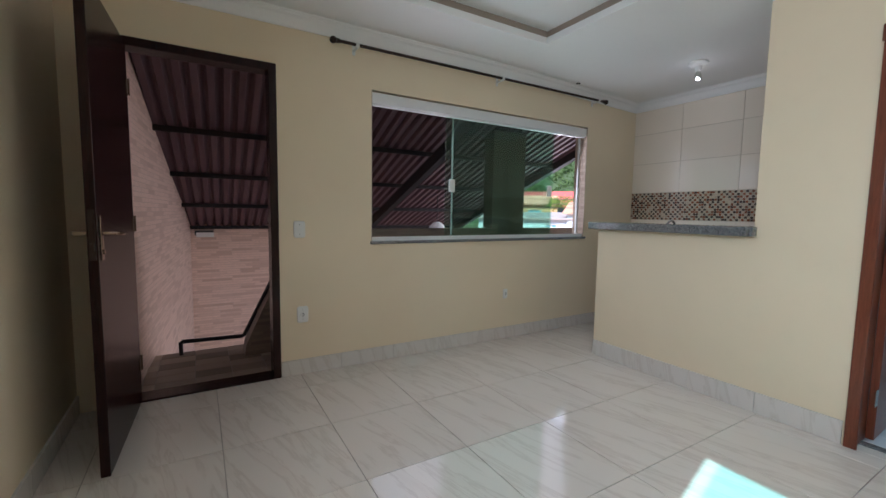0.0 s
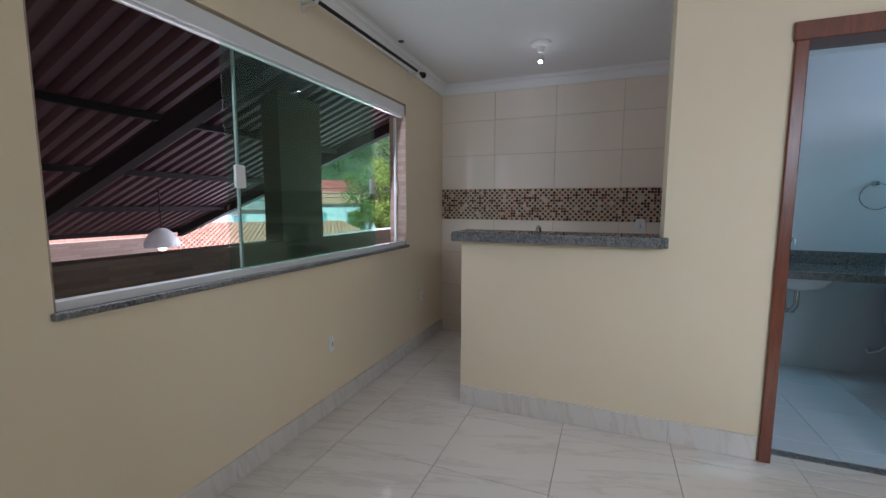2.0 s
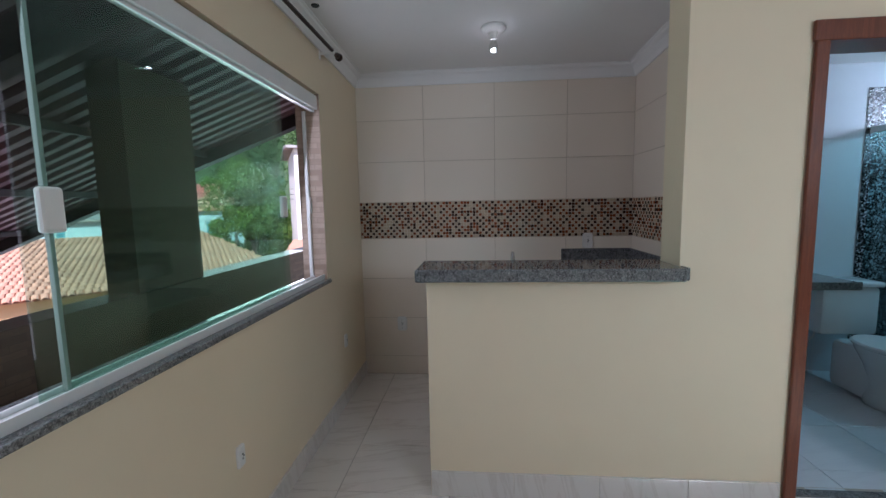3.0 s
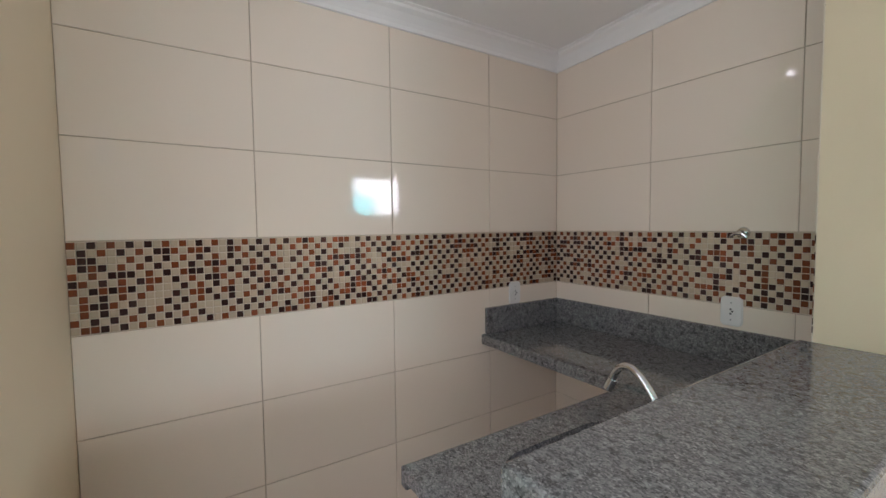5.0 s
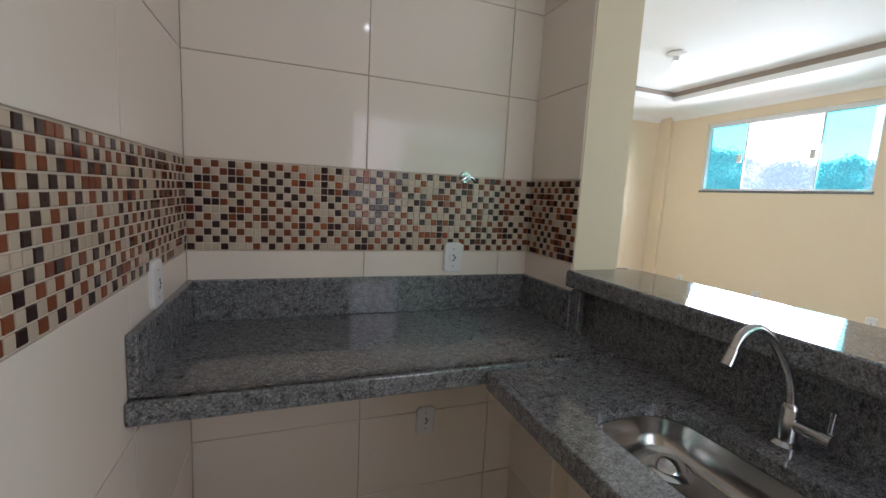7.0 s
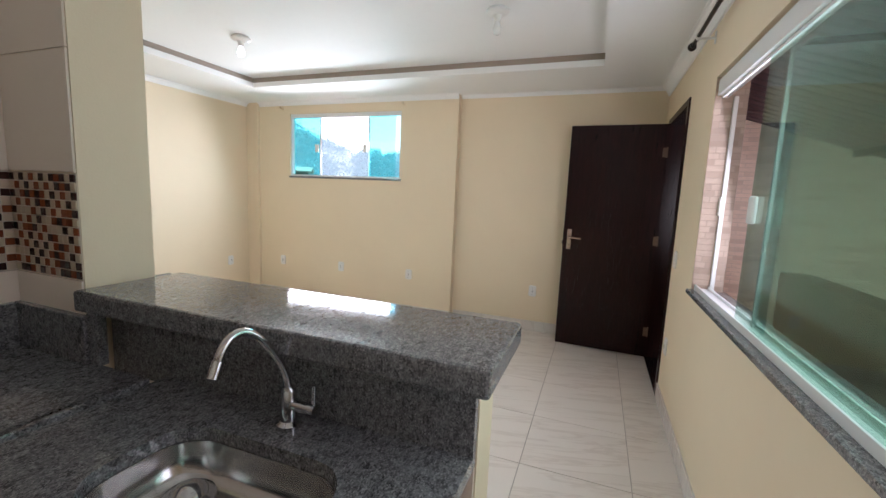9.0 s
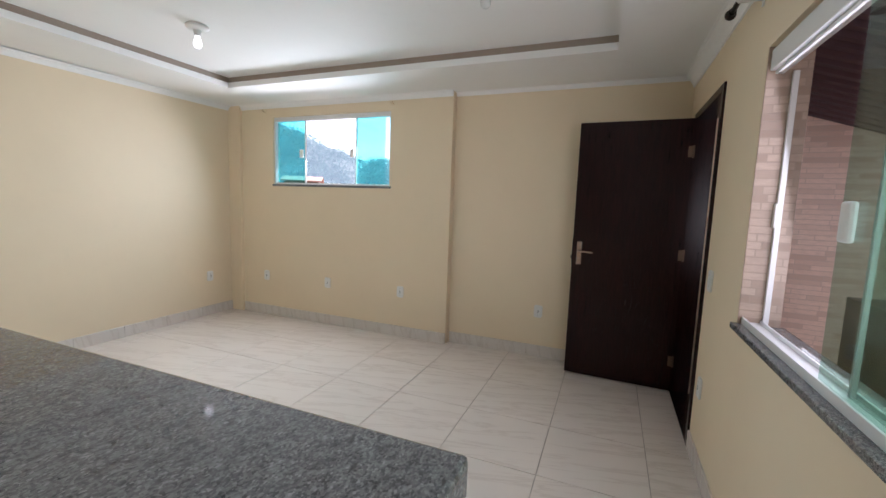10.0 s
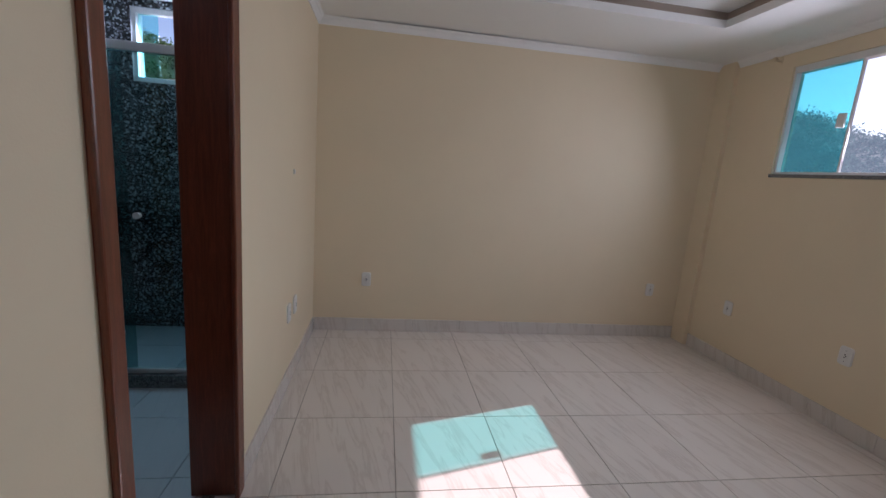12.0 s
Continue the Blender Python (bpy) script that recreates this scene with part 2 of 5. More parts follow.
ROOF_SHEET = plain_material("maroon_roof_sheet", (0.12, 0.06, 0.07), 0.65, 0.1)
ROOF_STEEL = plain_material("dark_painted_steel", (0.018, 0.013, 0.014), 0.85, 0.15)
PORCELAIN = plain_material("white_sanitary_porcelain", (0.80, 0.82, 0.84), 0.08)
LANDING_TILE = piece_material("rustic_brown_landing_tile", (0.30, 0.235, 0.185), 0.5, 0.4)
TERRACOTTA = piece_material("terracotta_roof_tile", (0.60, 0.31, 0.21), 0.25, 0.75)
CONCRETE = paint_material("weathered_concrete", (0.34, 0.32, 0.30), 0.85, 0.15)


def bulb_material(name, strength):
    g = Graph(name, 0.3)
    g.colour((0.85, 0.85, 0.85))
    g.b.inputs["Emission Color"].default_value = (0.93, 0.97, 1.0, 1)
    g.b.inputs["Emission Strength"].default_value = strength
    return g.m


BULB_ON = bulb_material("lit_bulb_glass", 1.0)
PENDANT_BULB = bulb_material("bright_pendant_bulb", 7)
LIT_SHADE = bulb_material("glowing_white_lamp_shade", 0.03)
BULB_CORE = bulb_material("glowing_lamp_core", 12)
BULB_CLEAR = glass_material("clear_bulb_glass", (0.9, 0.9, 0.89))
BULB_OFF = plain_material("unlit_bulb_glass", (0.82, 0.82, 0.80), 0.25)


# ---- mesh helpers ----
def add_box(bm, x0, x1, y0, y1, z0, z1, bevel=0.0):
    m = Matrix.LocRotScale(((x0 + x1) / 2, (y0 + y1) / 2, (z0 + z1) / 2), None, (abs(x1 - x0), abs(y1 - y0), abs(z1 - z0)))
    made = bmesh.ops.create_cube(bm, size=1, matrix=m)["verts"]
    if bevel:
        edges = list({e for v in made for e in v.link_edges})
        bmesh.ops.bevel(bm, geom=edges, offset=bevel, segments=2, profile=0.5, affect="EDGES", clamp_overlap=True)
    return bm


def boxes(*specs, bevel=0.0):
    bm = bmesh.new()
    for s in specs:
        add_box(bm, *s, bevel=bevel)
    return bm


def add_cone(bm, p, q, r0, r1, seg=16, caps=True):
    p, q = Vector(p), Vector(q)
    d = q - p
    m = Matrix.Translation((p + q) / 2) @ d.to_track_quat("Z", "Y").to_matrix().to_4x4()
    bmesh.ops.create_cone(bm, cap_ends=caps, segments=seg, radius1=r0, radius2=r1, depth=d.length, matrix=m)
    return bm


def add_ball(bm, c, r, squash=(1, 1, 1), seg=16):
    bmesh.ops.create_uvsphere(bm, u_segments=seg, v_segments=seg // 2 + 2, radius=r,
                              matrix=Matrix.LocRotScale(c, None, squash))
    return bm


def add_lathe(bm, profile, centre=(0, 0, 0), seg=24, squash=(1, 1)):
    """Turn a list of (radius, height) about the upright axis."""
    rings = []
    for r, z in profile:
        rings.append([bm.verts.new((centre[0] + squash[0] * r * math.cos(2 * math.pi * k / seg),
                                    centre[1] + squash[1] * r * math.sin(2 * math.pi * k / seg), centre[2] + z)) for k in range(seg)])
    for a, b in zip(rings, rings[1:]):
        for k in range(seg):
            bm.faces.new((a[k], a[(k + 1) % seg], b[(k + 1) % seg], b[k]))
    bmesh.ops.remove_doubles(bm, verts=bm.verts, dist=1e-5)
    bmesh.ops.recalc_face_normals(bm, faces=bm.faces)
    return bm


def add_tube(bm, path, r, seg=10):
    """A round tube along a list of places."""
    pts = [Vector(p) for p in path]
    rings = []
    up = Vector((0.13, 0.31, 0.94))
    for k, p in enumerate(pts):
        d = (pts[min(k + 1, len(pts) - 1)] - pts[max(k - 1, 0)]).normalized()
        u = d.cross(up).normalized()
        v = d.cross(u)
        rings.append([bm.verts.new(p + r * (math.cos(a) * u + math.sin(a) * v)) for a in (2 * math.pi * j / seg for j in range(seg))])
    for a, b in zip(rings, rings[1:]):
        for k in range(seg):
            bm.faces.new((a[k], a[(k + 1) % seg], b[(k + 1) % seg], b[k]))
    bm.faces.new(rings[0][::-1])
    bm.faces.new(rings[-1])
    bmesh.ops.recalc_face_normals(bm, faces=bm.faces)
    return bm


def finish(name, bm, material, smooth=False):
    me = bpy.data.meshes.new(name)
    bm.to_mesh(me)
    bm.free()
    me.materials.append(material)
    if smooth:
        me.shade_smooth()
        me.set_sharp_from_angle(angle=radians(40))
    return me


def part(name, bm, material, parent, label="", smooth=False):
    ob = new(name, finish(name, bm, material, smooth))
    ob.parent = parent
    return tagged(ob, label)


def thing(name, label, category, m=None, group="", kind=""):
    ob = new(name)
    ob.matrix_basis = m if m is not None else Matrix()
    return tagged(ob, label, category, group, kind)


def structure(name, bm, material, label="", smooth=False):
    ob = new(name, finish(name, bm, material, smooth))
    return tagged(ob, label, kind="structure")


def holed(u0, u1, z0, z1, holes):
    """Rectangles (u0, u1, z0, z1) that fill a wall round its holes."""
    us = sorted({u0, u1, *(h[0] for h in holes), *(h[1] for h in holes)})
    out = []
    for a, b in zip(us, us[1:]):
        mid = (a + b) / 2
        spans = sorted((h[2], h[3]) for h in holes if h[0] < mid < h[1])
        z = z0
        for s, e in spans:
            if s > z:
                out.append((a, b, z, s))
            z = max(z, e)
        if z < z1:
            out.append((a, b, z, z1))
    return out


# ---- plan ----
XW, XD = -3.38, -3.47          # west wall: window bay, door bay
YS = -4.86                     # south wall
XE = 1.43                      # kitchen end wall
YK = -2.13                     # kitchen side wall
CEIL, TRAY = 2.465, 2.565
DOOR = (-3.24, -2.38, 0.0, 2.13)
WIN = (-1.713, 0.65, 0.925, 2.075)
HIGH = (-4.20, -2.66, 1.55, 2.315)
BATH = (-3.065, -2.302, 0.0, 2.092)
BATHWIN = (0.70, 1.28, 1.86, 2.36)
XB = 1.62                      # bathroom east wall

bm = bmesh.new()
for a, b, c, d in holed(-3.60, 1.60, -0.2, 2.75, [(DOOR[0], DOOR[1], -0.02, DOOR[3]), WIN]):
    add_box(bm, a, b, 0, 0.15, c, d)
structure("wall_north", bm, WALL_PAINT, "cream painted wall with a doorway and a wide window")
bm = bmesh.new()
for a, b, c, d in holed(YS - 0.15, -1.99, -0.2, 2.75, [HIGH]):
    add_box(bm, XW - 0.10, XW, a, b, c, d)
add_box(bm, XD - 0.16, XD, -1.99, 0, -0.2, 2.75)
add_box(bm, XW, XW + 0.04, YS, -4.68, 0, CEIL)
structure("wall_west", bm, WALL_PAINT, "cream painted wall with a small high window and a shallow pier")
bm = bmesh.new()
add_box(bm, XW - 0.16, 0.16, YS - 0.15, YS, -0.2, 2.75)
structure("wall_south", bm, WALL_PAINT, "bare cream painted wall")
bm = bmesh.new()
for a, b, c, d in holed(YS, -1.82, -0.2, 2.75, [(BATH[0], BATH[1], -0.02, BATH[3])]):
    add_box(bm, 0, 0.16, a, b, c, d)
structure("wall_east", bm, WALL_PAINT, "cream painted wall with the bathroom doorway")
structure("half_wall", boxes((0, 0.12, -1.82, -0.71, -0.01, 1.055)), WALL_PAINT, "cream painted half wall under the bar")
structure("pier", boxes((0.16, 0.19, YK, -1.82, 0.0, 2.5)), WALL_PAINT, "cream painted pier")
structure("wall_kitchen_end", boxes((XE + 0.004, XE + 0.15, YK - 0.15, 0, -0.2, 2.75)), TILE_GROUT, "tiled kitchen wall")
structure("wall_kitchen_side", boxes((0.16, XE + 0.004, YK - 0.10, YK - 0.004, -0.2, 2.75)), TILE_GROUT, "tiled kitchen wall beside the bathroom")
bm = boxes((0.16, XB, -2.25, YK - 0.10, -0.2, 2.75), (XB, XB + 0.15, YS - 0.15, -2.25, -0.2, 2.75))
structure("wall_bath", bm, BATH_PAINT, "pale blue-white bathroom walls")
bm = bmesh.new()
for a, b, c, d in holed(0.16, XB, -0.2, 2.75, [BATHWIN]):
    add_box(bm, a, b, YS - 0.15, YS, c, d)
structure("wall_bath_south", bm, BATH_PAINT, "bathroom wall with a small window")

# ceiling with a raised tray over the living room
TX0, TX1, TY0, TY1 = -2.72, -0.52, -4.12, -0.57


def ceil_drop(x):
    """The plaster falls a little towards the kitchen end."""
    return 0.062 * max(0.0, x - TX1) / (XE - TX1)


def sag(bm):
    for v in bm.verts:
        v.co.z -= ceil_drop(v.co.x)


bm = bmesh.new()
for a, b, c, d in holed(XD - 0.2, XB + 0.15, YS - 0.15, 0.15, [(TX0, TX1, TY0, TY1)]):
    add_box(bm, a, b, c, d, CEIL, CEIL + 0.05)
sag(bm)
add_box(bm, TX0 - 0.3, TX1 + 0.3, TY0 - 0.3, TY1 + 0.3, TRAY, TRAY + 0.06)
structure("ceiling", bm, CEILING_PAINT, "white plaster ceiling with a raised tray")
bm = boxes((XD - 0.4, XB + 0.3, YS - 0.4, 0.3, 2.76, 2.9))
structure("roof_slab", bm, CONCRETE, "concrete slab over the flat")
bm = bmesh.new()
k = 0.012
add_box(bm, TX0 - k - 0.05, TX0 - k, TY0 - k, TY1 + k, CEIL + 0.03, TRAY)
add_box(bm, TX1 + k, TX1 + k + 0.05, TY0 - k, TY1 + k, CEIL + 0.03, TRAY)
add_box(bm, TX0 - k, TX1 + k, TY0 - k - 0.05, TY0 - k, CEIL + 0.03, TRAY)
add_box(bm, TX0 - k, TX1 + k, TY1 + k, TY1 + k + 0.05, CEIL + 0.03, TRAY)
structure("trim_tray_band", bm, BAND_PAINT, "taupe painted band round the ceiling tray")


def crown(bm, p, q, inward, k=1.0):
    """A cove moulding from p to q at the ceiling; inward points into the room, k scales its drop."""
    p, q, n = Vector((*p, 0)), Vector((*q, 0)), Vector((*inward, 0))
    prof = [(0.0, CEIL - 0.085), (0.012, CEIL - 0.085), (0.016, CEIL - 0.07), (0.024, CEIL - 0.055), (0.042, CEIL - 0.03),
            (0.062, CEIL - 0.018), (0.066, CEIL - 0.008), (0.078, CEIL - 0.004), (0.078, CEIL + 0.002), (0, CEIL + 0.002)]
    rings = [[bm.verts.new((e + n * u * k).to_tuple()[:2] + (CEIL + (z - CEIL) * k,)) for u, z in prof] for e in (p, q)]
    for i in range(len(prof)):
        j = (i + 1) % len(prof)
        bm.faces.new((rings[0][i], rings[0][j], rings[1][j], rings[1][i]))
    bm.faces.new(rings[0])
    bm.faces.new(rings[1][::-1])


bm = bmesh.new()
crown(bm, (XD, 0), (TX1, 0), (0, -1))
crown(bm, (TX1, 0), (XE, 0), (0, -1))
crown(bm, (XD, 0), (XD, -1.99), (1, 0), 0.4)
crown(bm, (XW, -1.99), (XW, YS), (1, 0), 0.6)
crown(bm, (XW, YS), (0, YS), (0, 1), 0.6)
crown(bm, (0, YS), (0, -1.82), (-1, 0), 0.6)
crown(bm, (XE, 0), (XE, YK), (-1, 0))
crown(bm, (0.19, YK), (XE, YK), (0, 1))
crown(bm, (0.19, YK), (0.19, -1.82), (1, 0))
sag(bm)
bmesh.ops.recalc_face_normals(bm, faces=bm.faces)
structure("trim_crown", bm, CEILING_PAINT, "white plaster cove moulding")

# floors
structure("floor", boxes((XD, 0.16, YS, 0, -0.12, -0.004), (0.16, XE, YK - 0.1, 0, -0.12, -0.004)), GROUT, "grouted bed under the floor tiles")
structure("floor_bath", boxes((0.16, XB, YS, -2.25, -0.12, -0.012)), GROUT, "grouted bathroom floor bed")

# ---- entrance door ----
door = thing("door_1", "dark varnished wooden entrance door standing open", "door", kind="structure")
bm = boxes((DOOR[0], DOOR[0] + 0.05, -0.012, 0.12, 0, DOOR[3]), (DOOR[1] - 0.05, DOOR[1], -0.012, 0.12, 0, DOOR[3]),
           (DOOR[0] + 0.05, DOOR[1] - 0.05, -0.012, 0.12, DOOR[3] - 0.05, DOOR[3]), bevel=0.004)
part("door_frame", bm, DOOR_WOOD, door)
part("door_sill", boxes((DOOR[0] + 0.05, DOOR[1] - 0.05, -0.01, 0.14, -0.01, 0.012), bevel=0.003), DOOR_WOOD, door, "dark wooden door sill")
leaf = new("door_leaf")
leaf.parent = door
leaf.matrix_basis = pose(-3.19, -0.012, 0, 0, 0, -92.5)
part("panel", boxes((0, 0.80, -0.018, 0.018, 0.012, 2.09), bevel=0.003), DOOR_WOOD, leaf)


def lever_handle(parent, x, z, side):
    """A back plate with a lever, on one face of a leaf."""
    y = side * 0.018
    bm = boxes((x - 0.02, x + 0.02, y, y + side * 0.006, z - 0.115, z + 0.075), bevel=0.002)
    add_cone(bm, (x, y, z - 0.08), (x, y + side * 0.012, z - 0.08), 0.010, 0.010, 12)
    add_tube(bm, [(x, y, z), (x, y + side * 0.05, z), (x - 0.02, y + side * 0.058, z), (x - 0.11, y + side * 0.058, z - 0.006)], 0.009)
    part("handle", bm, HANDLE_METAL, parent, "satin bronze lever handle", smooth=True)


lever_handle(leaf, 0.745, 1.06, 1)
lever_handle(leaf, 0.745, 1.06, -1)
part("lock", boxes((0.798, 0.803, -0.011, 0.011, 0.95, 1.16), (0.803, 0.812, -0.008, 0.008, 0.99, 1.02)), BRONZE_ROD, leaf, "dark bronze lock strip")
for z in (0.25, 1.08, 1.85):
    bm = bmesh.new()
    add_cone(bm, (-0.004, 0.022, z - 0.045), (-0.004, 0.022, z + 0.045), 0.007, 0.007, 10)
    add_box(bm, -0.002, 0.03, 0.018, 0.0205, z - 0.04, z + 0.04)
    part("hinge", bm, BRASS, leaf, "brass butt hinge")

# ---- bathroom door ----
door2 = thing("door_2", "red-brown wooden bathroom door casing, door open inwards", "door", kind="structure")
Y0, Y1, ZT = BATH[0], BATH[1], BATH[3]
bm = boxes((-0.016, 0.176, Y1 - 0.03, Y1, 0, ZT - 0.04), (-0.016, 0.176, Y0, Y0 + 0.03, 0, ZT - 0.04), (-0.016, 0.176, Y0, Y1, ZT - 0.07, ZT - 0.04), bevel=0.003)
part("jamb", bm, CASING_WOOD, door2)
bm = boxes((-0.02, -0.002, Y1 - 0.048, Y1 + 0.004, 0, ZT - 0.075), (-0.02, -0.002, Y0 - 0.012, Y0 + 0.055, 0, ZT - 0.075),
           (-0.02, -0.002, Y0 - 0.012, Y1 + 0.012, ZT - 0.075, ZT + 0.006), bevel=0.005)
part("casing", bm, CASING_WOOD, door2)
part("threshold", boxes((0.085, 0.13, Y0 + 0.03, Y1 - 0.03, -0.01, 0.006), bevel=0.002), GRANITE, door2, "dark granite threshold")
leaf = new("door_leaf")
leaf.parent = door2
leaf.matrix_basis = pose(0.165, Y1 - 0.05, 0, 0, 0, 1.5)
part("panel", boxes((0, 0.62, -0.017, 0.017, 0.012, 2.01), bevel=0.003), CASING_WOOD, leaf)
lever_handle(leaf, 0.565, 1.04, -1)
for z in (0.25, 1.03, 1.82):
    part("hinge", boxes((-0.05, -0.004, -0.0185, -0.0165, z - 0.045, z + 0.045)), STEEL, leaf, "steel butt hinge with screws")

# ---- wide window ----
w1 = thing("window_1", "wide white-framed sliding window with green glass panes", "window", kind="structure")
X0, X1, Z0, Z1 = WIN
part("window_sill", boxes((X0 - 0.01, X1 + 0.012, -0.022, 0.17, Z0 - 0.002, Z0 + 0.022), bevel=0.004), GRANITE, w1, "grey granite window sill")
part("top_rail", boxes((X0, X1, 0.012, 0.075, Z1 - 0.092, Z1 - 0.012), (X0, X1, 0.03, 0.06, Z1 - 0.105, Z1 - 0.092), bevel=0.003), ALUMINIUM, w1)
part("bottom_track", boxes((X0, X1, 0.015, 0.085, Z0 + 0.022, Z0 + 0.032), (X0, X1, 0.015, 0.022, Z0 + 0.032, Z0 + 0.052),
                           (X0, X1, 0.079, 0.085, Z0 + 0.032, Z0 + 0.046)), ALUMINIUM, w1)
for x in (X0 + 0.007, X1 - 0.023):
    part("side_channel", boxes((x, x + 0.016, 0.085, 0.105, Z0 + 0.022, Z1 - 0.1), bevel=0.002), ALUMINIUM, w1)
for x, y in ((X0 + 0.016, 0.085), (X1 - 0.016, 0.085)):
    part("side_latch", boxes((x - 0.012, x + 0.012, y - 0.008, y + 0.004, 1.36, 1.46), bevel=0.004), WHITE_PLASTIC, w1)
for x0, x1, y in ((-1.045, 0.205, 0.035), (-0.955, 0.215, 0.066)):
    pane = part("pane", boxes((x0, x1, y - 0.004, y + 0.004, Z0 + 0.034, Z1 - 0.085)), GREEN_GLASS, w1, "green tinted glass pane")
    pane.visible_shadow = False
part("edge_profile", boxes((-0.960, -0.949, 0.060, 0.074, Z0 + 0.034, Z1 - 0.095), bevel=0.002), GREY_ALUMINIUM, w1)
for x in (-0.985, 0.155):
    part("pull_handle", boxes((x - 0.028, x + 0.028, 0.012, 0.031, 1.35, 1.455), bevel=0.008), WHITE_PLASTIC, w1)
# clad reveals
for xa, xb, name in ((X0 - 0.001, X0 + 0.006, "reveal"), (X1 - 0.006, X1 + 0.001, "reveal")):
    part(name, boxes((xa, xb, 0.002, 0.15, Z0 + 0.022, Z1)), STRIP_REVEAL, w1, "brown strip-clad window reveal")

# ---- high window ----
w2 = thing("window_2", "small high white sliding window with teal glass", "window", kind="structure")
A0, A1, Z0, Z1 = HIGH
part("window_sill", boxes((XW - 0.11, XW + 0.008, A0 - 0.015, A1 + 0.015, Z0 - 0.012, Z0 + 0.012), bevel=0.003), GRANITE, w2, "dark granite window sill")
xa, xb = XW - 0.075, XW - 0.015
bm = boxes((xa, xb, A0, A1, Z1 - 0.045, Z1), (xa, xb, A0, A1, Z0 + 0.012, Z0 + 0.03), (xa, xb, A0, A0 + 0.018, Z0 + 0.03, Z1 - 0.045), (xa, xb, A1 - 0.018, A1, Z0 + 0.03, Z1 - 0.045), bevel=0.002)
part("window_frame", bm, ALUMINIUM, w2)
for y0, y1, x in ((A0 + 0.018, -3.795, XW - 0.06), (A0 + 0.04, -3.765, XW - 0.035), (-3.105, A1 - 0.018, XW - 0.06), (-3.085, A1 - 0.08, XW - 0.035)):
    part("pane", boxes((x - 0.003, x + 0.003, y0, y1, Z0 + 0.03, Z1 - 0.045)), TEAL_GLASS, w2, "teal tinted glass pane")
for y in (-3.765, -3.09):
    part("edge_profile", boxes((XW - 0.045, XW - 0.028, y - 0.006, y + 0.006, Z0 + 0.03, Z1 - 0.045)), ALUMINIUM, w2)
for y in (-3.81, -3.135):
    part("pull_handle", boxes((XW - 0.030, XW - 0.012, y - 0.025, y + 0.025, 1.86, 1.95), bevel=0.006), WHITE_PLASTIC, w2)

# ---- curtain fittings ----
rod = thing("curtain_rod", "dark bronze curtain rod on white brackets above the window", "curtain rod")
RY, RZ = -0.085, 2.335
bm = bmesh.new()
add_cone(bm, (-1.98, RY, RZ), (0.76, RY, RZ), 0.011, 0.011, 12)
part("rod", bm, BRONZE_ROD, rod, smooth=True)
for x, s in ((-1.98, -1), (0.76, 1)):
    bm = bmesh.new()
    add_cone(bm, (x, RY, RZ), (x + s * 0.02, RY, RZ), 0.016, 0.016, 12)
    add_ball(bm, (x + s * 0.042, RY, RZ), 0.024, seg=14)
    part("finial", bm, BRONZE_ROD, rod, smooth=True)
for x in (-1.85, -0.55, 0.69):
    bm = boxes((x - 0.012, x + 0.012, -0.006, 0, RZ - 0.045, RZ + 0.02), (x - 0.009, x + 0.009, RY - 0.008, -0.004, RZ - 0.02, RZ - 0.010), bevel=0.002)
    add_cone(bm, (x - 0.012, RY, RZ), (x + 0.012, RY, RZ), 0.016, 0.016, 12)
    part("bracket", bm, WHITE_PLASTIC, rod, "white rod bracket")


def wall_bracket(y):
    b = thing("curtain_bracket", "small empty cream curtain bracket above the high window", "bracket", group="empty curtain brackets")
    bm = boxes((XW, XW + 0.006, y - 0.012, y + 0.012, 2.355, 2.405), (XW + 0.005, XW + 0.05, y - 0.006, y + 0.006, 2.372, 2.382), bevel=0.002)
    add_cone(bm, (XW + 0.055, y - 0.012, 2.385), (XW + 0.055, y + 0.012, 2.385), 0.014, 0.014, 12)
    part("arm", bm, WALL_PAINT, b)


wall_bracket(-4.31)
wall_bracket(-2.63)


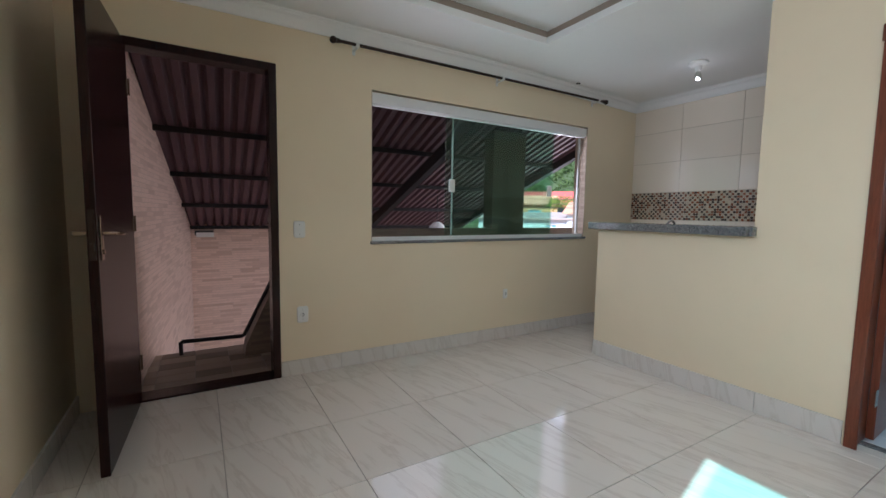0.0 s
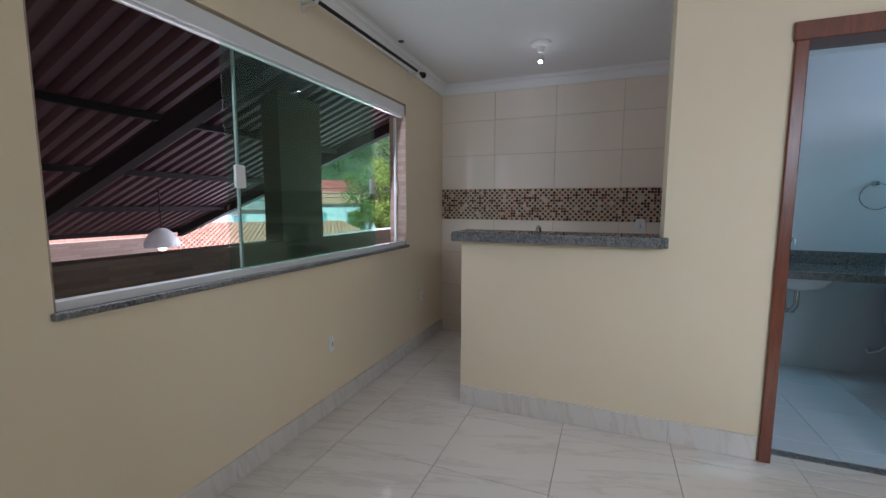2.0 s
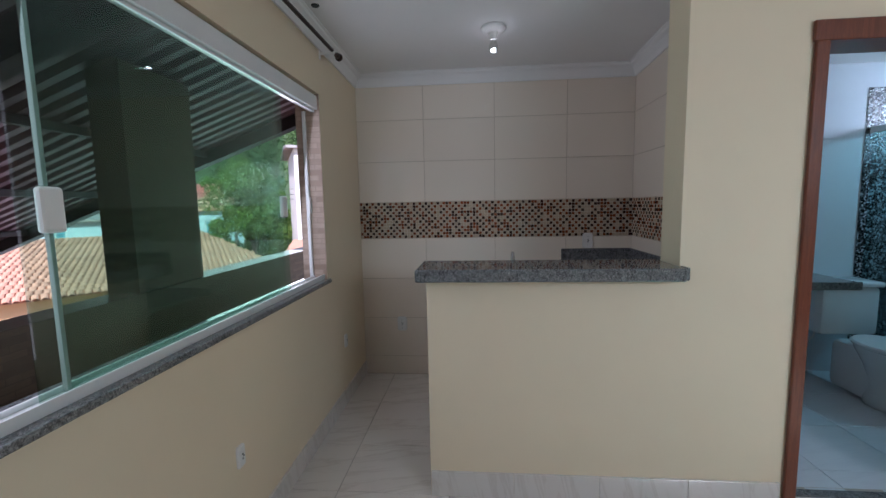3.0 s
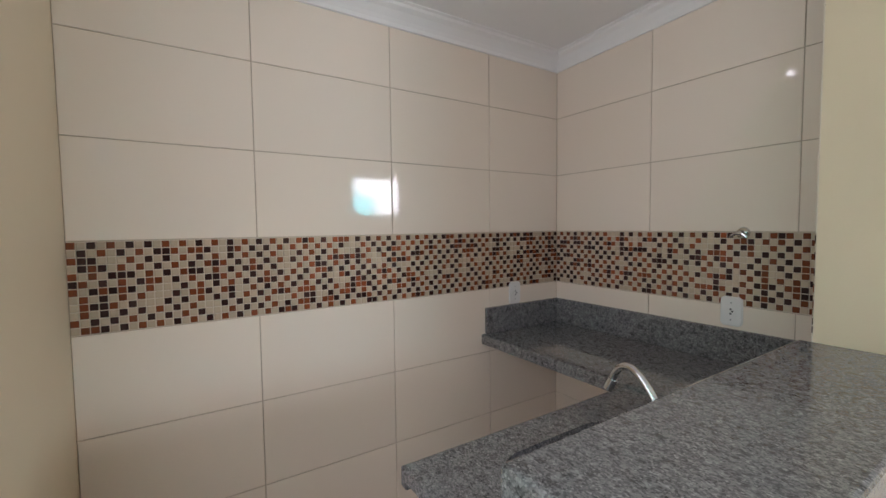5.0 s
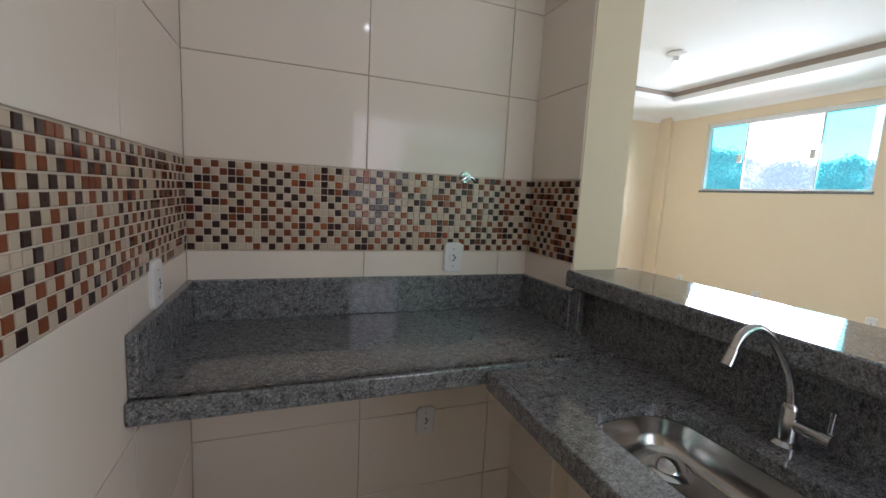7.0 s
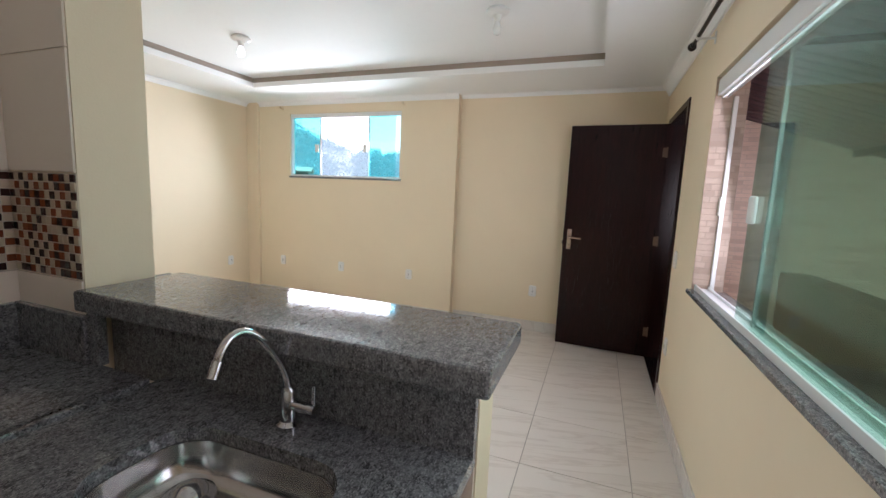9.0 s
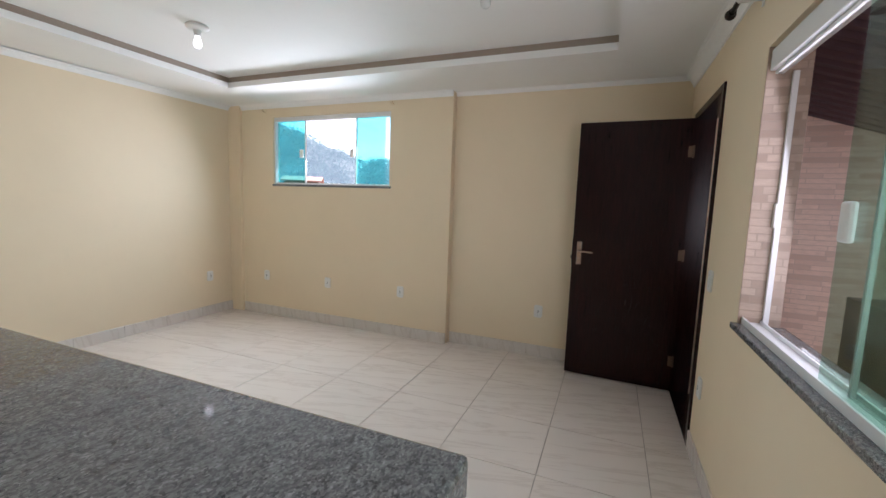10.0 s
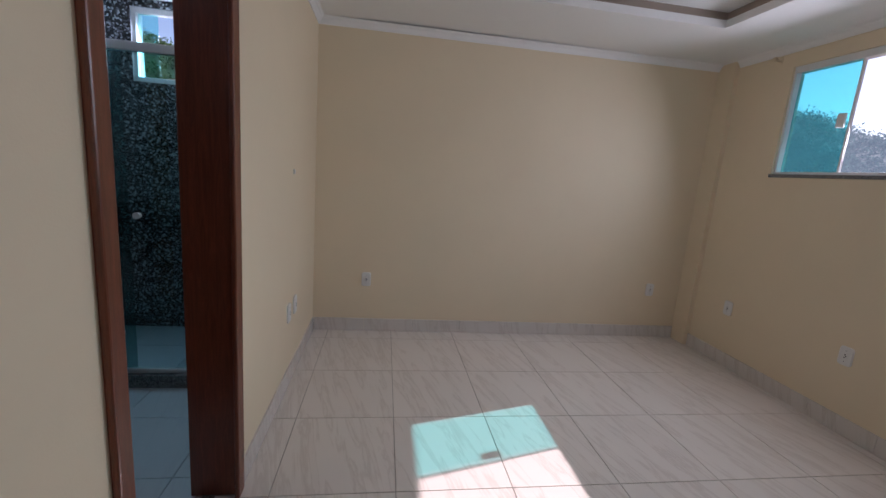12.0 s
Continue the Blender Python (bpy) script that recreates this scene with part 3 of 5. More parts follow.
# ---- sockets and switches ----
def plate(name, label, m, w=0.078, h=0.118, slot="socket", group="wall sockets"):
    """A wall plate that faces local -y."""
    ob = thing(name, label, "switch" if slot == "switch" else "socket", m, group)
    bm = bmesh.new()
    rings = []
    for y, inset in ((0, 0), (-0.007, 0), (-0.011, 0.005)):
        ring, r = [], w * 0.24
        for k in range(20):
            a = 2 * math.pi * (k + 0.5) / 20
            cx, cz = math.copysign(w / 2 - r, math.cos(a)), math.copysign(h / 2 - r, math.sin(a))
            ring.append(bm.verts.new((cx + (r - inset) * math.cos(a), y, cz + (r - inset) * math.sin(a))))
        rings.append(ring)
    for a, b in zip(rings, rings[1:]):
        for k in range(20):
            bm.faces.new((a[k], a[(k + 1) % 20], b[(k + 1) % 20], b[k]))
    bm.faces.new(rings[-1])
    bm.faces.new(rings[0][::-1])
    bmesh.ops.recalc_face_normals(bm, faces=bm.faces)
    part("cover", bm, WHITE_PLASTIC, ob)
    if w > 0.06:
        for z in (-0.034, 0.034):
            part("screw_cap", add_cone(bmesh.new(), (0, -0.012, z), (0, -0.0105, z), 0.003, 0.003, 8), SCREW_GREY, ob)
    if slot == "socket":
        bm = bmesh.new()
        add_cone(bm, (0, -0.013, 0), (0, -0.010, 0), 0.019, 0.021, 6)
        part("insert", bm, WHITE_PLASTIC, ob)
        bm = bmesh.new()
        for dx, dz in ((0, 0.009), (0, -0.009), (0.006, 0)):
            add_cone(bm, (dx, -0.0138, dz), (dx, -0.012, dz), 0.0042, 0.0042, 8)
        part("pin_hole", bm, DARK_SLOT, ob)
    elif slot == "switch":
        part("rocker", boxes((-0.02, 0.02, -0.015, -0.010, -0.028, 0.028), bevel=0.002), WHITE_PLASTIC, ob)
    return ob


S = "white plastic socket on the %s"
N_, W_, S_, E_ = 0, -90, 180, 90
plate("light_switch", "white plastic light switch beside the entrance door", pose(-2.245, 0, 1.04), slot="switch", group="wall switches")
plate("wall_socket", S % "cream wall under the switch", pose(-2.23, 0, 0.435))
plate("wall_socket", S % "cream wall below the wide window", pose(-0.39, 0, 0.425), 0.05, 0.09)
plate("wall_socket", S % "cream wall near the kitchen", pose(0.93, 0, 0.45), 0.05, 0.09)
for y in (-4.32, -3.43, -2.51):
    plate("wall_socket", S % "cream wall under the high window", pose(XW, y, 0.475, 0, 0, 90))
plate("wall_socket", S % "cream wall behind the open door", pose(XD, -1.10, 0.435, 0, 0, 90))
plate("wall_socket", S % "bare cream south wall", pose(-0.43, YS, 0.455, 0, 0, 180))
plate("wall_socket", S % "south wall by the corner", pose(-3.04, YS, 0.46, 0, 0, 180))
plate("wall_socket", S % "cream wall past the bathroom door", pose(0, -3.95, 0.468, 0, 0, -90))
plate("wall_socket", S % "cream wall past the bathroom door", pose(0, -4.12, 0.468, 0, 0, -90))
plate("cable_outlet", "small white cable outlet high on the cream wall", pose(0, -4.06, 1.32, 0, 0, -90), 0.02, 0.03, "blank", "")
plate("wall_socket", S % "tiled wall above the worktop", pose(0.524, YK, 1.11, 0, 0, 180))
plate("wall_socket", S % "tiled wall under the worktop", pose(0.605, YK, 0.443, 0, 0, 180))
plate("wall_socket", S % "tiled end wall at the worktop's end", pose(XE, -1.80, 1.10, 0, 0, -90))
plate("wall_socket", S % "tiled end wall near the floor", pose(XE, -0.32, 0.43, 0, 0, -90))


# ---- lamps ----
def ceiling_lamp(x, y, z, bulb, label):
    ob = thing("ceiling_lamp", label, "lamp", pose(x, y, z), "bare bulb ceiling lamps")
    part("rose", add_lathe(bmesh.new(), [(0, 0), (0.066, 0), (0.073, -0.008), (0.072, -0.018), (0.062, -0.027), (0.032, -0.034), (0, -0.034)]), WHITE_PLASTIC, ob, smooth=True)
    part("socket", add_lathe(bmesh.new(), [(0, -0.03), (0.030, -0.032), (0.024, -0.045), (0.021, -0.066), (0.021, -0.071), (0, -0.071)]), WHITE_PLASTIC, ob, smooth=True)
    part("bulb", add_lathe(bmesh.new(), [(0, -0.069), (0.014, -0.071), (0.016, -0.082), (0.025, -0.104), (0.0275, -0.120), (0.024, -0.138), (0.013, -0.149), (0, -0.152)]),
         bulb, ob, {BULB_ON: "lit round bulb", BULB_CLEAR: "clear glass bulb"}.get(bulb, "unlit round bulb"), smooth=True)
    if bulb is BULB_CLEAR:
        part("glowing_core", add_lathe(bmesh.new(), [(0, -0.122), (0.009, -0.124), (0.015, -0.132), (0.013, -0.140), (0, -0.146)]), BULB_CORE, ob, "small glowing lamp core", smooth=True)


ceiling_lamp(-1.74, -3.26, TRAY, BULB_ON, "lit bare bulb in a white ceiling rose")
ceiling_lamp(-1.78, -1.21, TRAY, BULB_OFF, "unlit bare bulb in a white ceiling rose")
ceiling_lamp(0.70, -1.05, CEIL - ceil_drop(0.70) + 0.002, BULB_CLEAR, "lit clear glass bulb in a white kitchen ceiling rose")
spot = thing("ceiling_button", "small dark round cover on the ceiling by the window", "fixture")
part("cover", add_lathe(bmesh.new(), [(0, CEIL - 0.006), (0.018, CEIL - 0.006), (0.022, CEIL), (0, CEIL)], (0.345, -0.12, -ceil_drop(0.345))), DARK_SLOT, spot)

# ---- kitchen stone ----
bar = thing("bar_top", "grey granite bar top on the half wall", "bar counter")
part("slab", boxes((-0.085, 0.225, -1.815, -0.668, 1.058, 1.115), bevel=0.008), GRANITE, bar)
part("slab_end", boxes((-0.06, -0.002, -1.838, -1.817, 1.058, 1.115), bevel=0.006), GRANITE, bar)
wt = thing("worktop", "speckled grey granite worktop with upstands along the tiled wall", "worktop")
part("slab", boxes((0.192, XE - 0.002, YK + 0.002, -1.585, 0.868, 0.905), (0.192, XE - 0.002, -1.60, -1.575, 0.855, 0.905), bevel=0.004), GRANITE, wt)
part("back_upstand", boxes((0.212, XE - 0.022, YK + 0.002, YK + 0.022, 0.905, 1.04), bevel=0.003), GRANITE, wt)
part("end_upstand", boxes((XE - 0.022, XE - 0.002, YK + 0.002, -1.598, 0.905, 1.04), bevel=0.003), GRANITE, wt)
part("pier_upstand", boxes((0.192, 0.212, YK + 0.002, -1.80, 0.905, 1.04), (0.18, 0.205, -1.80, -1.755, 0.905, 1.05), bevel=0.003), GRANITE, wt)
sink_top = thing("sink_worktop", "speckled grey granite sink worktop behind the bar", "worktop")
SX0, SX1, SY0, SY1 = 0.275, 0.525, -1.33, -0.90     # the bowl's cut-out


def rounded(x0, x1, y0, y1, r, z, seg=6):
    pts = []
    for cx, cy, a in ((x1 - r, y1 - r, 0), (x0 + r, y1 - r, 90), (x0 + r, y0 + r, 180), (x1 - r, y0 + r, 270)):
        for k in range(seg + 1):
            an = radians(a + 90 * k / seg)
            pts.append((cx + r * math.cos(an), cy + r * math.sin(an), z))
    return pts


def slab_with_hole(x0, x1, y0, y1, z0, z1, hole):
    bm = bmesh.new()
    for z in (z0, z1):
        inner = [bm.verts.new((p[0], p[1], z)) for p in hole]
        outer = [bm.verts.new(p) for p in ((x1, y1, z), (x0, y1, z), (x0, y0, z), (x1, y0, z))]
        n = len(inner) // 4
        for c in range(4):
            seg = inner[c * n:(c + 1) * n]
            for a, b in zip(seg, seg[1:]):
                bm.faces.new((outer[c], a, b))
            bm.faces.new((outer[c], seg[-1], inner[((c + 1) * n) % len(inner)], outer[(c + 1) % 4]))
    bm.verts.ensure_lookup_table()
    m = len(hole) + 4
    for k in range(len(hole)):
        j = (k + 1) % len(hole)
        bm.faces.new([bm.verts[i] for i in (k, j, m + j, m + k)])
    for k in range(4):
        j = (k + 1) % 4
        bm.faces.new([bm.verts[len(hole) + i] for i in (k, m + k, m + j, j)])
    bmesh.ops.recalc_face_normals(bm, faces=bm.faces)
    return bm


part("slab", slab_with_hole(0.145, 0.628, -1.572, -0.712, 0.862, 0.892, rounded(SX0, SX1, SY0, SY1, 0.085, 0)), GRANITE, sink_top)
part("front_edge", boxes((0.604, 0.632, -1.572, -0.710, 0.845, 0.894), bevel=0.005), GRANITE, sink_top)
part("splashback", boxes((0.122, 0.144, -1.80, -0.712, 0.862, 1.056), bevel=0.002), GRANITE, sink_top)

sink = thing("kitchen_sink", "stainless steel sink bowl set in the granite", "sink")
bm = bmesh.new()
loops = []
for inset, r, z in ((-0.012, 0.09, 0.861), (0.002, 0.085, 0.861), (0.006, 0.08, 0.835), (0.012, 0.078, 0.803), (0.024, 0.07, 0.792), (0.045, 0.06, 0.788), (0.09, 0.03, 0.786)):
    loops.append([bm.verts.new(p) for p in rounded(SX0 + inset, SX1 - inset, SY0 + inset, SY1 - inset, r, z)])
for a, b in zip(loops, loops[1:]):
    for k in range(len(a)):
        j = (k + 1) % len(a)
        bm.faces.new((a[k], a[j], b[j], b[k]))
bm.faces.new(loops[-1])
bmesh.ops.recalc_face_normals(bm, faces=bm.faces)
part("bowl", bm, STEEL, sink, smooth=True)
bm = add_lathe(bmesh.new(), [(0, 0.812), (0.014, 0.811), (0.028, 0.804), (0.036, 0.793), (0.046, 0.7915), (0.054, 0.787)], (0.345, SY0 + 0.085, 0))
part("drain", bm, CHROME, sink, "chrome basket drain", smooth=True)

tap = thing("kitchen_tap", "chrome swan-neck tap beside the sink", "tap")
TXp, TYp = 0.205, -1.115
bm = add_lathe(bmesh.new(), [(0, 0.892), (0.026, 0.892), (0.026, 0.902), (0.018, 0.91), (0.016, 0.975), (0.012, 0.985), (0, 0.985)], (TXp, TYp, 0), 20)
part("base", bm, CHROME, tap, smooth=True)
arc = [(TXp + dx, TYp + dx * -0.12, z) for dx, z in ((0, 0.98), (0.008, 1.02), (0.030, 1.062), (0.060, 1.103), (0.086, 1.128), (0.108, 1.139),
                                                     (0.128, 1.137), (0.145, 1.124), (0.156, 1.105), (0.160, 1.092))]
for _ in range(2):                     # round the corners of the bend
    cut = [arc[0]]
    for a, b in zip(arc, arc[1:]):
        cut += [tuple(Vector(a).lerp(Vector(b), 0.25)), tuple(Vector(a).lerp(Vector(b), 0.75))]
    arc = cut + [arc[-1]]
part("spout", add_tube(bmesh.new(), arc, 0.0085, 12), CHROME, tap, smooth=True)
e = Vector(arc[-1])
part("nozzle", add_cone(bmesh.new(), e + Vector((-0.003, 0, 0.006)), e + Vector((0.010, 0, -0.022)), 0.0105, 0.0115, 14), CHROME, tap, smooth=True)
bm = add_cone(bmesh.new(), (TXp, TYp, 0.945), (TXp, TYp + 0.055, 0.945), 0.012, 0.012, 14)
add_cone(bm, (TXp, TYp + 0.055, 0.945), (TXp, TYp + 0.072, 0.945), 0.016, 0.016, 14)
add_cone(bm, (TXp, TYp + 0.064, 0.945), (TXp, TYp + 0.066, 1.0), 0.004, 0.005, 10)
part("valve", bm, CHROME, tap, "chrome side lever valve", smooth=True)

valve = thing("wall_valve", "small chrome stop valve on the mosaic band", "valve")
part("flange", add_cone(bmesh.new(), (0.492, YK + 0.001, 1.42), (0.492, YK + 0.012, 1.42), 0.024, 0.02, 16), CHROME, valve, smooth=True)
bm = add_cone(bmesh.new(), (0.492, YK + 0.012, 1.42), (0.492, YK + 0.045, 1.42), 0.011, 0.010, 14)
add_tube(bm, [(0.465, YK + 0.04, 1.405), (0.48, YK + 0.045, 1.42), (0.504, YK + 0.045, 1.42), (0.52, YK + 0.04, 1.405)], 0.006, 8)
part("knob", bm, CHROME, valve, smooth=True)

# ---- bathroom ----
counter = thing("basin_counter", "dark granite basin counter with upstand in the bathroom", "counter")
part("slab", boxes((1.04, XB - 0.002, -3.465, -2.27, 0.81, 0.835), (1.035, 1.055, -3.47, -2.27, 0.785, 0.838), bevel=0.003), GRANITE, counter)
part("upstand", boxes((XB - 0.022, XB - 0.002, -3.465, -2.27, 0.835, 0.932), bevel=0.002), GRANITE, counter)
basin = thing("wash_basin", "grey-white basin under the bathroom counter", "basin")
part("bowl", add_lathe(bmesh.new(), [(0, 0.66), (0.06, 0.665), (0.13, 0.70), (0.175, 0.76), (0.19, 0.812), (0.18, 0.812), (0.16, 0.76), (0.1, 0.70), (0, 0.68)], (1.32, -2.86, 0), 28, (0.95, 1.2)), PORCELAIN, basin, smooth=True)
btap = thing("basin_tap", "chrome basin tap on the bathroom counter", "tap")
bm = add_cone(bmesh.new(), (1.54, -2.86, 0.835), (1.54, -2.86, 0.95), 0.016, 0.013, 14)
add_tube(bm, [(1.54, -2.86, 0.95), (1.535, -2.86, 1.0), (1.50, -2.86, 1.03), (1.455, -2.86, 1.02), (1.44, -2.86, 0.985)], 0.010)
part("spout", bm, CHROME, btap, smooth=True)
trap = thing("drain_trap", "chrome drain trap under the basin", "pipe")
part("pipe", add_tube(bmesh.new(), [(1.32, -2.86, 0.66), (1.32, -2.86, 0.55), (1.35, -2.85, 0.50), (1.44, -2.84, 0.48), (1.48, -2.84, 0.50), (1.50, -2.84, 0.56), (1.61, -2.84, 0.57)], 0.018), CHROME, trap, smooth=True)
ring = thing("towel_ring", "chrome towel ring on the bathroom wall", "towel ring")
part("mount", add_cone(bmesh.new(), (XB - 0.001, -3.36, 1.443), (XB - 0.035, -3.36, 1.443), 0.022, 0.016, 14), CHROME, ring, smooth=True)
bm = bmesh.new()
pts = [(XB - 0.035, -3.36 + 0.095 * math.sin(2 * math.pi * k / 28), 1.348 + 0.095 * math.cos(2 * math.pi * k / 28)) for k in range(29)]
part("hoop", add_tube(bm, pts, 0.004, 8), CHROME, ring, smooth=True)

wc = thing("toilet", "white close-coupled toilet with closed lid", "toilet")
CY = -3.67
part("pan", add_lathe(bmesh.new(), [(0.115, 0.0), (0.12, 0.05), (0.10, 0.14), (0.13, 0.27), (0.175, 0.37), (0.18, 0.395), (0, 0.395)], (1.0, CY, 0), 28, (1.25, 1.0)), PORCELAIN, wc, smooth=True)
part("pedestal", boxes((1.0, 1.38, CY - 0.10, CY + 0.10, 0, 0.36), bevel=0.05), PORCELAIN, wc, smooth=True)
part("lid", add_lathe(bmesh.new(), [(0, 0.398), (0.182, 0.398), (0.188, 0.412), (0.178, 0.424), (0, 0.43)], (1.01, CY, 0), 28, (1.27, 1.0)), PORCELAIN, wc, smooth=True)
part("tank", boxes((1.34, 1.58, CY - 0.20, CY + 0.20, 0.38, 0.74), bevel=0.03), PORCELAIN, wc, smooth=True)
part("tank_lid", boxes((1.325, 1.595, CY - 0.21, CY + 0.21, 0.742, 0.78), bevel=0.012), PORCELAIN, wc, smooth=True)
hose = thing("supply_hose", "thin white supply hose beside the toilet", "hose")
part("tube", add_tube(bmesh.new(), [(1.60, CY + 0.26, 0.20), (1.55, CY + 0.27, 0.18), (1.48, CY + 0.24, 0.22), (1.45, CY + 0.16, 0.34), (1.45, CY + 0.14, 0.40)], 0.007, 8), WHITE_PLASTIC, hose, smooth=True)

shower = thing("shower_screen", "dark green glass shower screen under a white rail", "shower screen")
part("top_rail", boxes((0.16, XB, -3.97, -3.93, 1.88, 1.925), bevel=0.004), ALUMINIUM, shower)
part("bottom_track", boxes((0.16, XB, -3.97, -3.93, 0.075, 0.10), bevel=0.003), ALUMINIUM, shower)
for x0, x1, y in ((0.165, 0.92, -3.945), (0.86, XB - 0.005, -3.957)):
    part("pane", boxes((x0, x1, y - 0.004, y + 0.004, 0.10, 1.88)), SHOWER_GLASS, shower, "dark green tinted glass")
part("pull_knob", add_cone(bmesh.new(), (0.80, -3.94, 1.02), (0.80, -3.91, 1.02), 0.016, 0.018, 14), WHITE_PLASTIC, shower)
structure("shower_kerb", boxes((0.16, XB, -4.0, -3.9, -0.02, 0.075), bevel=0.004), GRANITE, "dark granite shower kerb")
head = thing("overhead_shower", "brass and black shower head on the mosaic wall", "shower head")
bm = add_tube(bmesh.new(), [(XB, -4.5, 2.12), (XB - 0.12, -4.5, 2.14), (XB - 0.22, -4.5, 2.08)], 0.011)
part("arm", bm, BRASS, head, smooth=True)
part("rose", add_cone(bmesh.new(), (XB - 0.22, -4.5, 2.09), (XB - 0.24, -4.5, 2.03), 0.02, 0.055, 18), DARK_SLOT, head, smooth=True)
svalve = thing("shower_valve", "small chrome shower valve on the mosaic wall", "valve")
part("flange", add_cone(bmesh.new(), (XB - 0.005, -4.66, 1.11), (XB - 0.018, -4.66, 1.11), 0.032, 0.026, 16), CHROME, svalve, smooth=True)
bm = add_cone(bmesh.new(), (XB - 0.018, -4.66, 1.11), (XB - 0.065, -4.66, 1.11), 0.013, 0.016, 12)
add_tube(bm, [(XB - 0.055, -4.70, 1.115), (XB - 0.06, -4.66, 1.11), (XB - 0.055, -4.62, 1.115)], 0.007, 8)
part("knob", bm, CHROME, svalve, smooth=True)
w3 = thing("window_3", "small white bathroom window above the shower", "window", kind="structure")
A0, A1, Z0, Z1 = BATHWIN
bm = boxes((A0, A1, YS - 0.07, YS - 0.01, Z1 - 0.035, Z1), (A0, A1, YS - 0.07, YS - 0.01, Z0, Z0 + 0.035),
           (A0, A0 + 0.03, YS - 0.07, YS - 0.01, Z0 + 0.035, Z1 - 0.035), (A1 - 0.03, A1, YS - 0.07, YS - 0.01, Z0 + 0.035, Z1 - 0.035), bevel=0.002)
part("window_frame", bm, ALUMINIUM, w3)
part("pane", boxes((1.12, A1 - 0.03, YS - 0.045, YS - 0.039, Z0 + 0.035, Z1 - 0.035)), TEAL_GLASS, w3, "teal tinted glass pane")

# ---- covered landing outside ----
SL = 0.345                                  # fall of the metal roof per metre


def roof_z(y):
    return 2.30 - SL * y


landing = boxes((-3.35, 2.2, 0.15, 0.93, -0.25, -0.012))
structure("landing", landing, CONCRETE, "concrete landing outside the door")
bm = bmesh.new()
v = [bm.verts.new(p) for p in ((-3.23, 0.15, -3.2), (-2.95, 4.0, -3.2), (-2.95, 4.0, 2.3), (-3.23, 0.15, 2.6), (-3.4, 0.15, -3.2), (-3.12, 4.0, -3.2), (-3.12, 4.0, 2.3), (-3.4, 0.15, 2.6))]
for f in ((0, 1, 2, 3), (7, 6, 5, 4), (0, 3, 7, 4), (1, 5, 6, 2), (3, 2, 6, 7), (0, 4, 5, 1)):
    bm.faces.new([v[i] for i in f])
bmesh.ops.recalc_face_normals(bm, faces=bm.faces)
structure("wall_landing_side", bm, STRIP_PINK, "pinkish strip-clad wall beside the landing")
structure("wall_stair_far", boxes((-3.3, -1.3, 4.0, 4.15, -3.2, 1.0), (-1.3, 1.28, 4.07, 4.20, -3.2, 0.83)), STRIP_PINK, "strip-clad wall across the stairwell")
structure("parapet", boxes((-2.30, 2.2, 0.60, 0.76, -0.012, 1.015)), STRIP_BROWN, "brown strip-clad parapet outside the window")
bm = bmesh.new()
for y in (0.60, 0.76):
    for x, z in ((-2.56, -0.012), (-2.30, -0.012), (-2.30, 0.62), (-2.545, 0.09)):
        bm.verts.new((x, y, z))
bm.verts.ensure_lookup_table()
for f in ((0, 1, 2, 3), (7, 6, 5, 4), (0, 4, 5, 1), (1, 5, 6, 2), (2, 6, 7, 3), (3, 7, 4, 0)):
    bm.faces.new([bm.verts[i] for i in f])
bmesh.ops.recalc_face_normals(bm, faces=bm.faces)
structure("parapet_end", bm, STRIP_BROWN, "sloping end of the parapet")
rail = thing("stair_rail", "dark metal stair rail on the landing edge", "handrail")
part("bar", add_tube(bmesh.new(), [(-3.0, 0.86, -0.01), (-3.0, 0.86, 0.10), (-2.99, 0.86, 0.105), (-2.56, 0.83, 0.10), (-2.54, 0.83, 0.11), (-2.30, 0.70, 0.65)], 0.016, 8), ROOF_STEEL, rail)
structure("pillar", boxes((-0.09, 0.36, 0.62, 0.78, 1.0, roof_z(0.62) - 0.02)), STRIP_BROWN, "brown strip-clad pillar on the parapet")

roof = thing("metal_roof", "dark corrugated metal roof sloping over the landing", "roof", kind="structure")
bm = bmesh.new()
RX0, RX1, RY0, RY1 = -3.3, 1.46, 0.152, 4.05
PITCH = 0.105
x = RX0
prof = []
while x < RX1:
    for dx, dz in ((0, 0), (0.04, 0), (0.066, 0.040), (0.082, 0.040)):
        prof.append((x + dx, dz))
    x += PITCH
rows = []
for y in (RY0, RY1):
    rows.append([bm.verts.new((px + 0.04 * (y - 0.15), y, roof_z(y) + dz)) for px, dz in prof])
for k in range(len(prof) - 1):
    bm.faces.new((rows[0][k], rows[0][k + 1], rows[1][k + 1], rows[1][k]))
sheet = part("sheet", bm, ROOF_SHEET, roof)
solid = sheet.modifiers.new("thickness", "SOLIDIFY")
solid.thickness = 0.003
for y in (1.25, 2.15, 3.05, 3.95):
    z = roof_z(y)
    part("purlin", boxes((RX0, RX1 + 0.04 * y, y - 0.02, y + 0.02, z - 0.052, z - 0.004), bevel=0.004), ROOF_STEEL, roof)
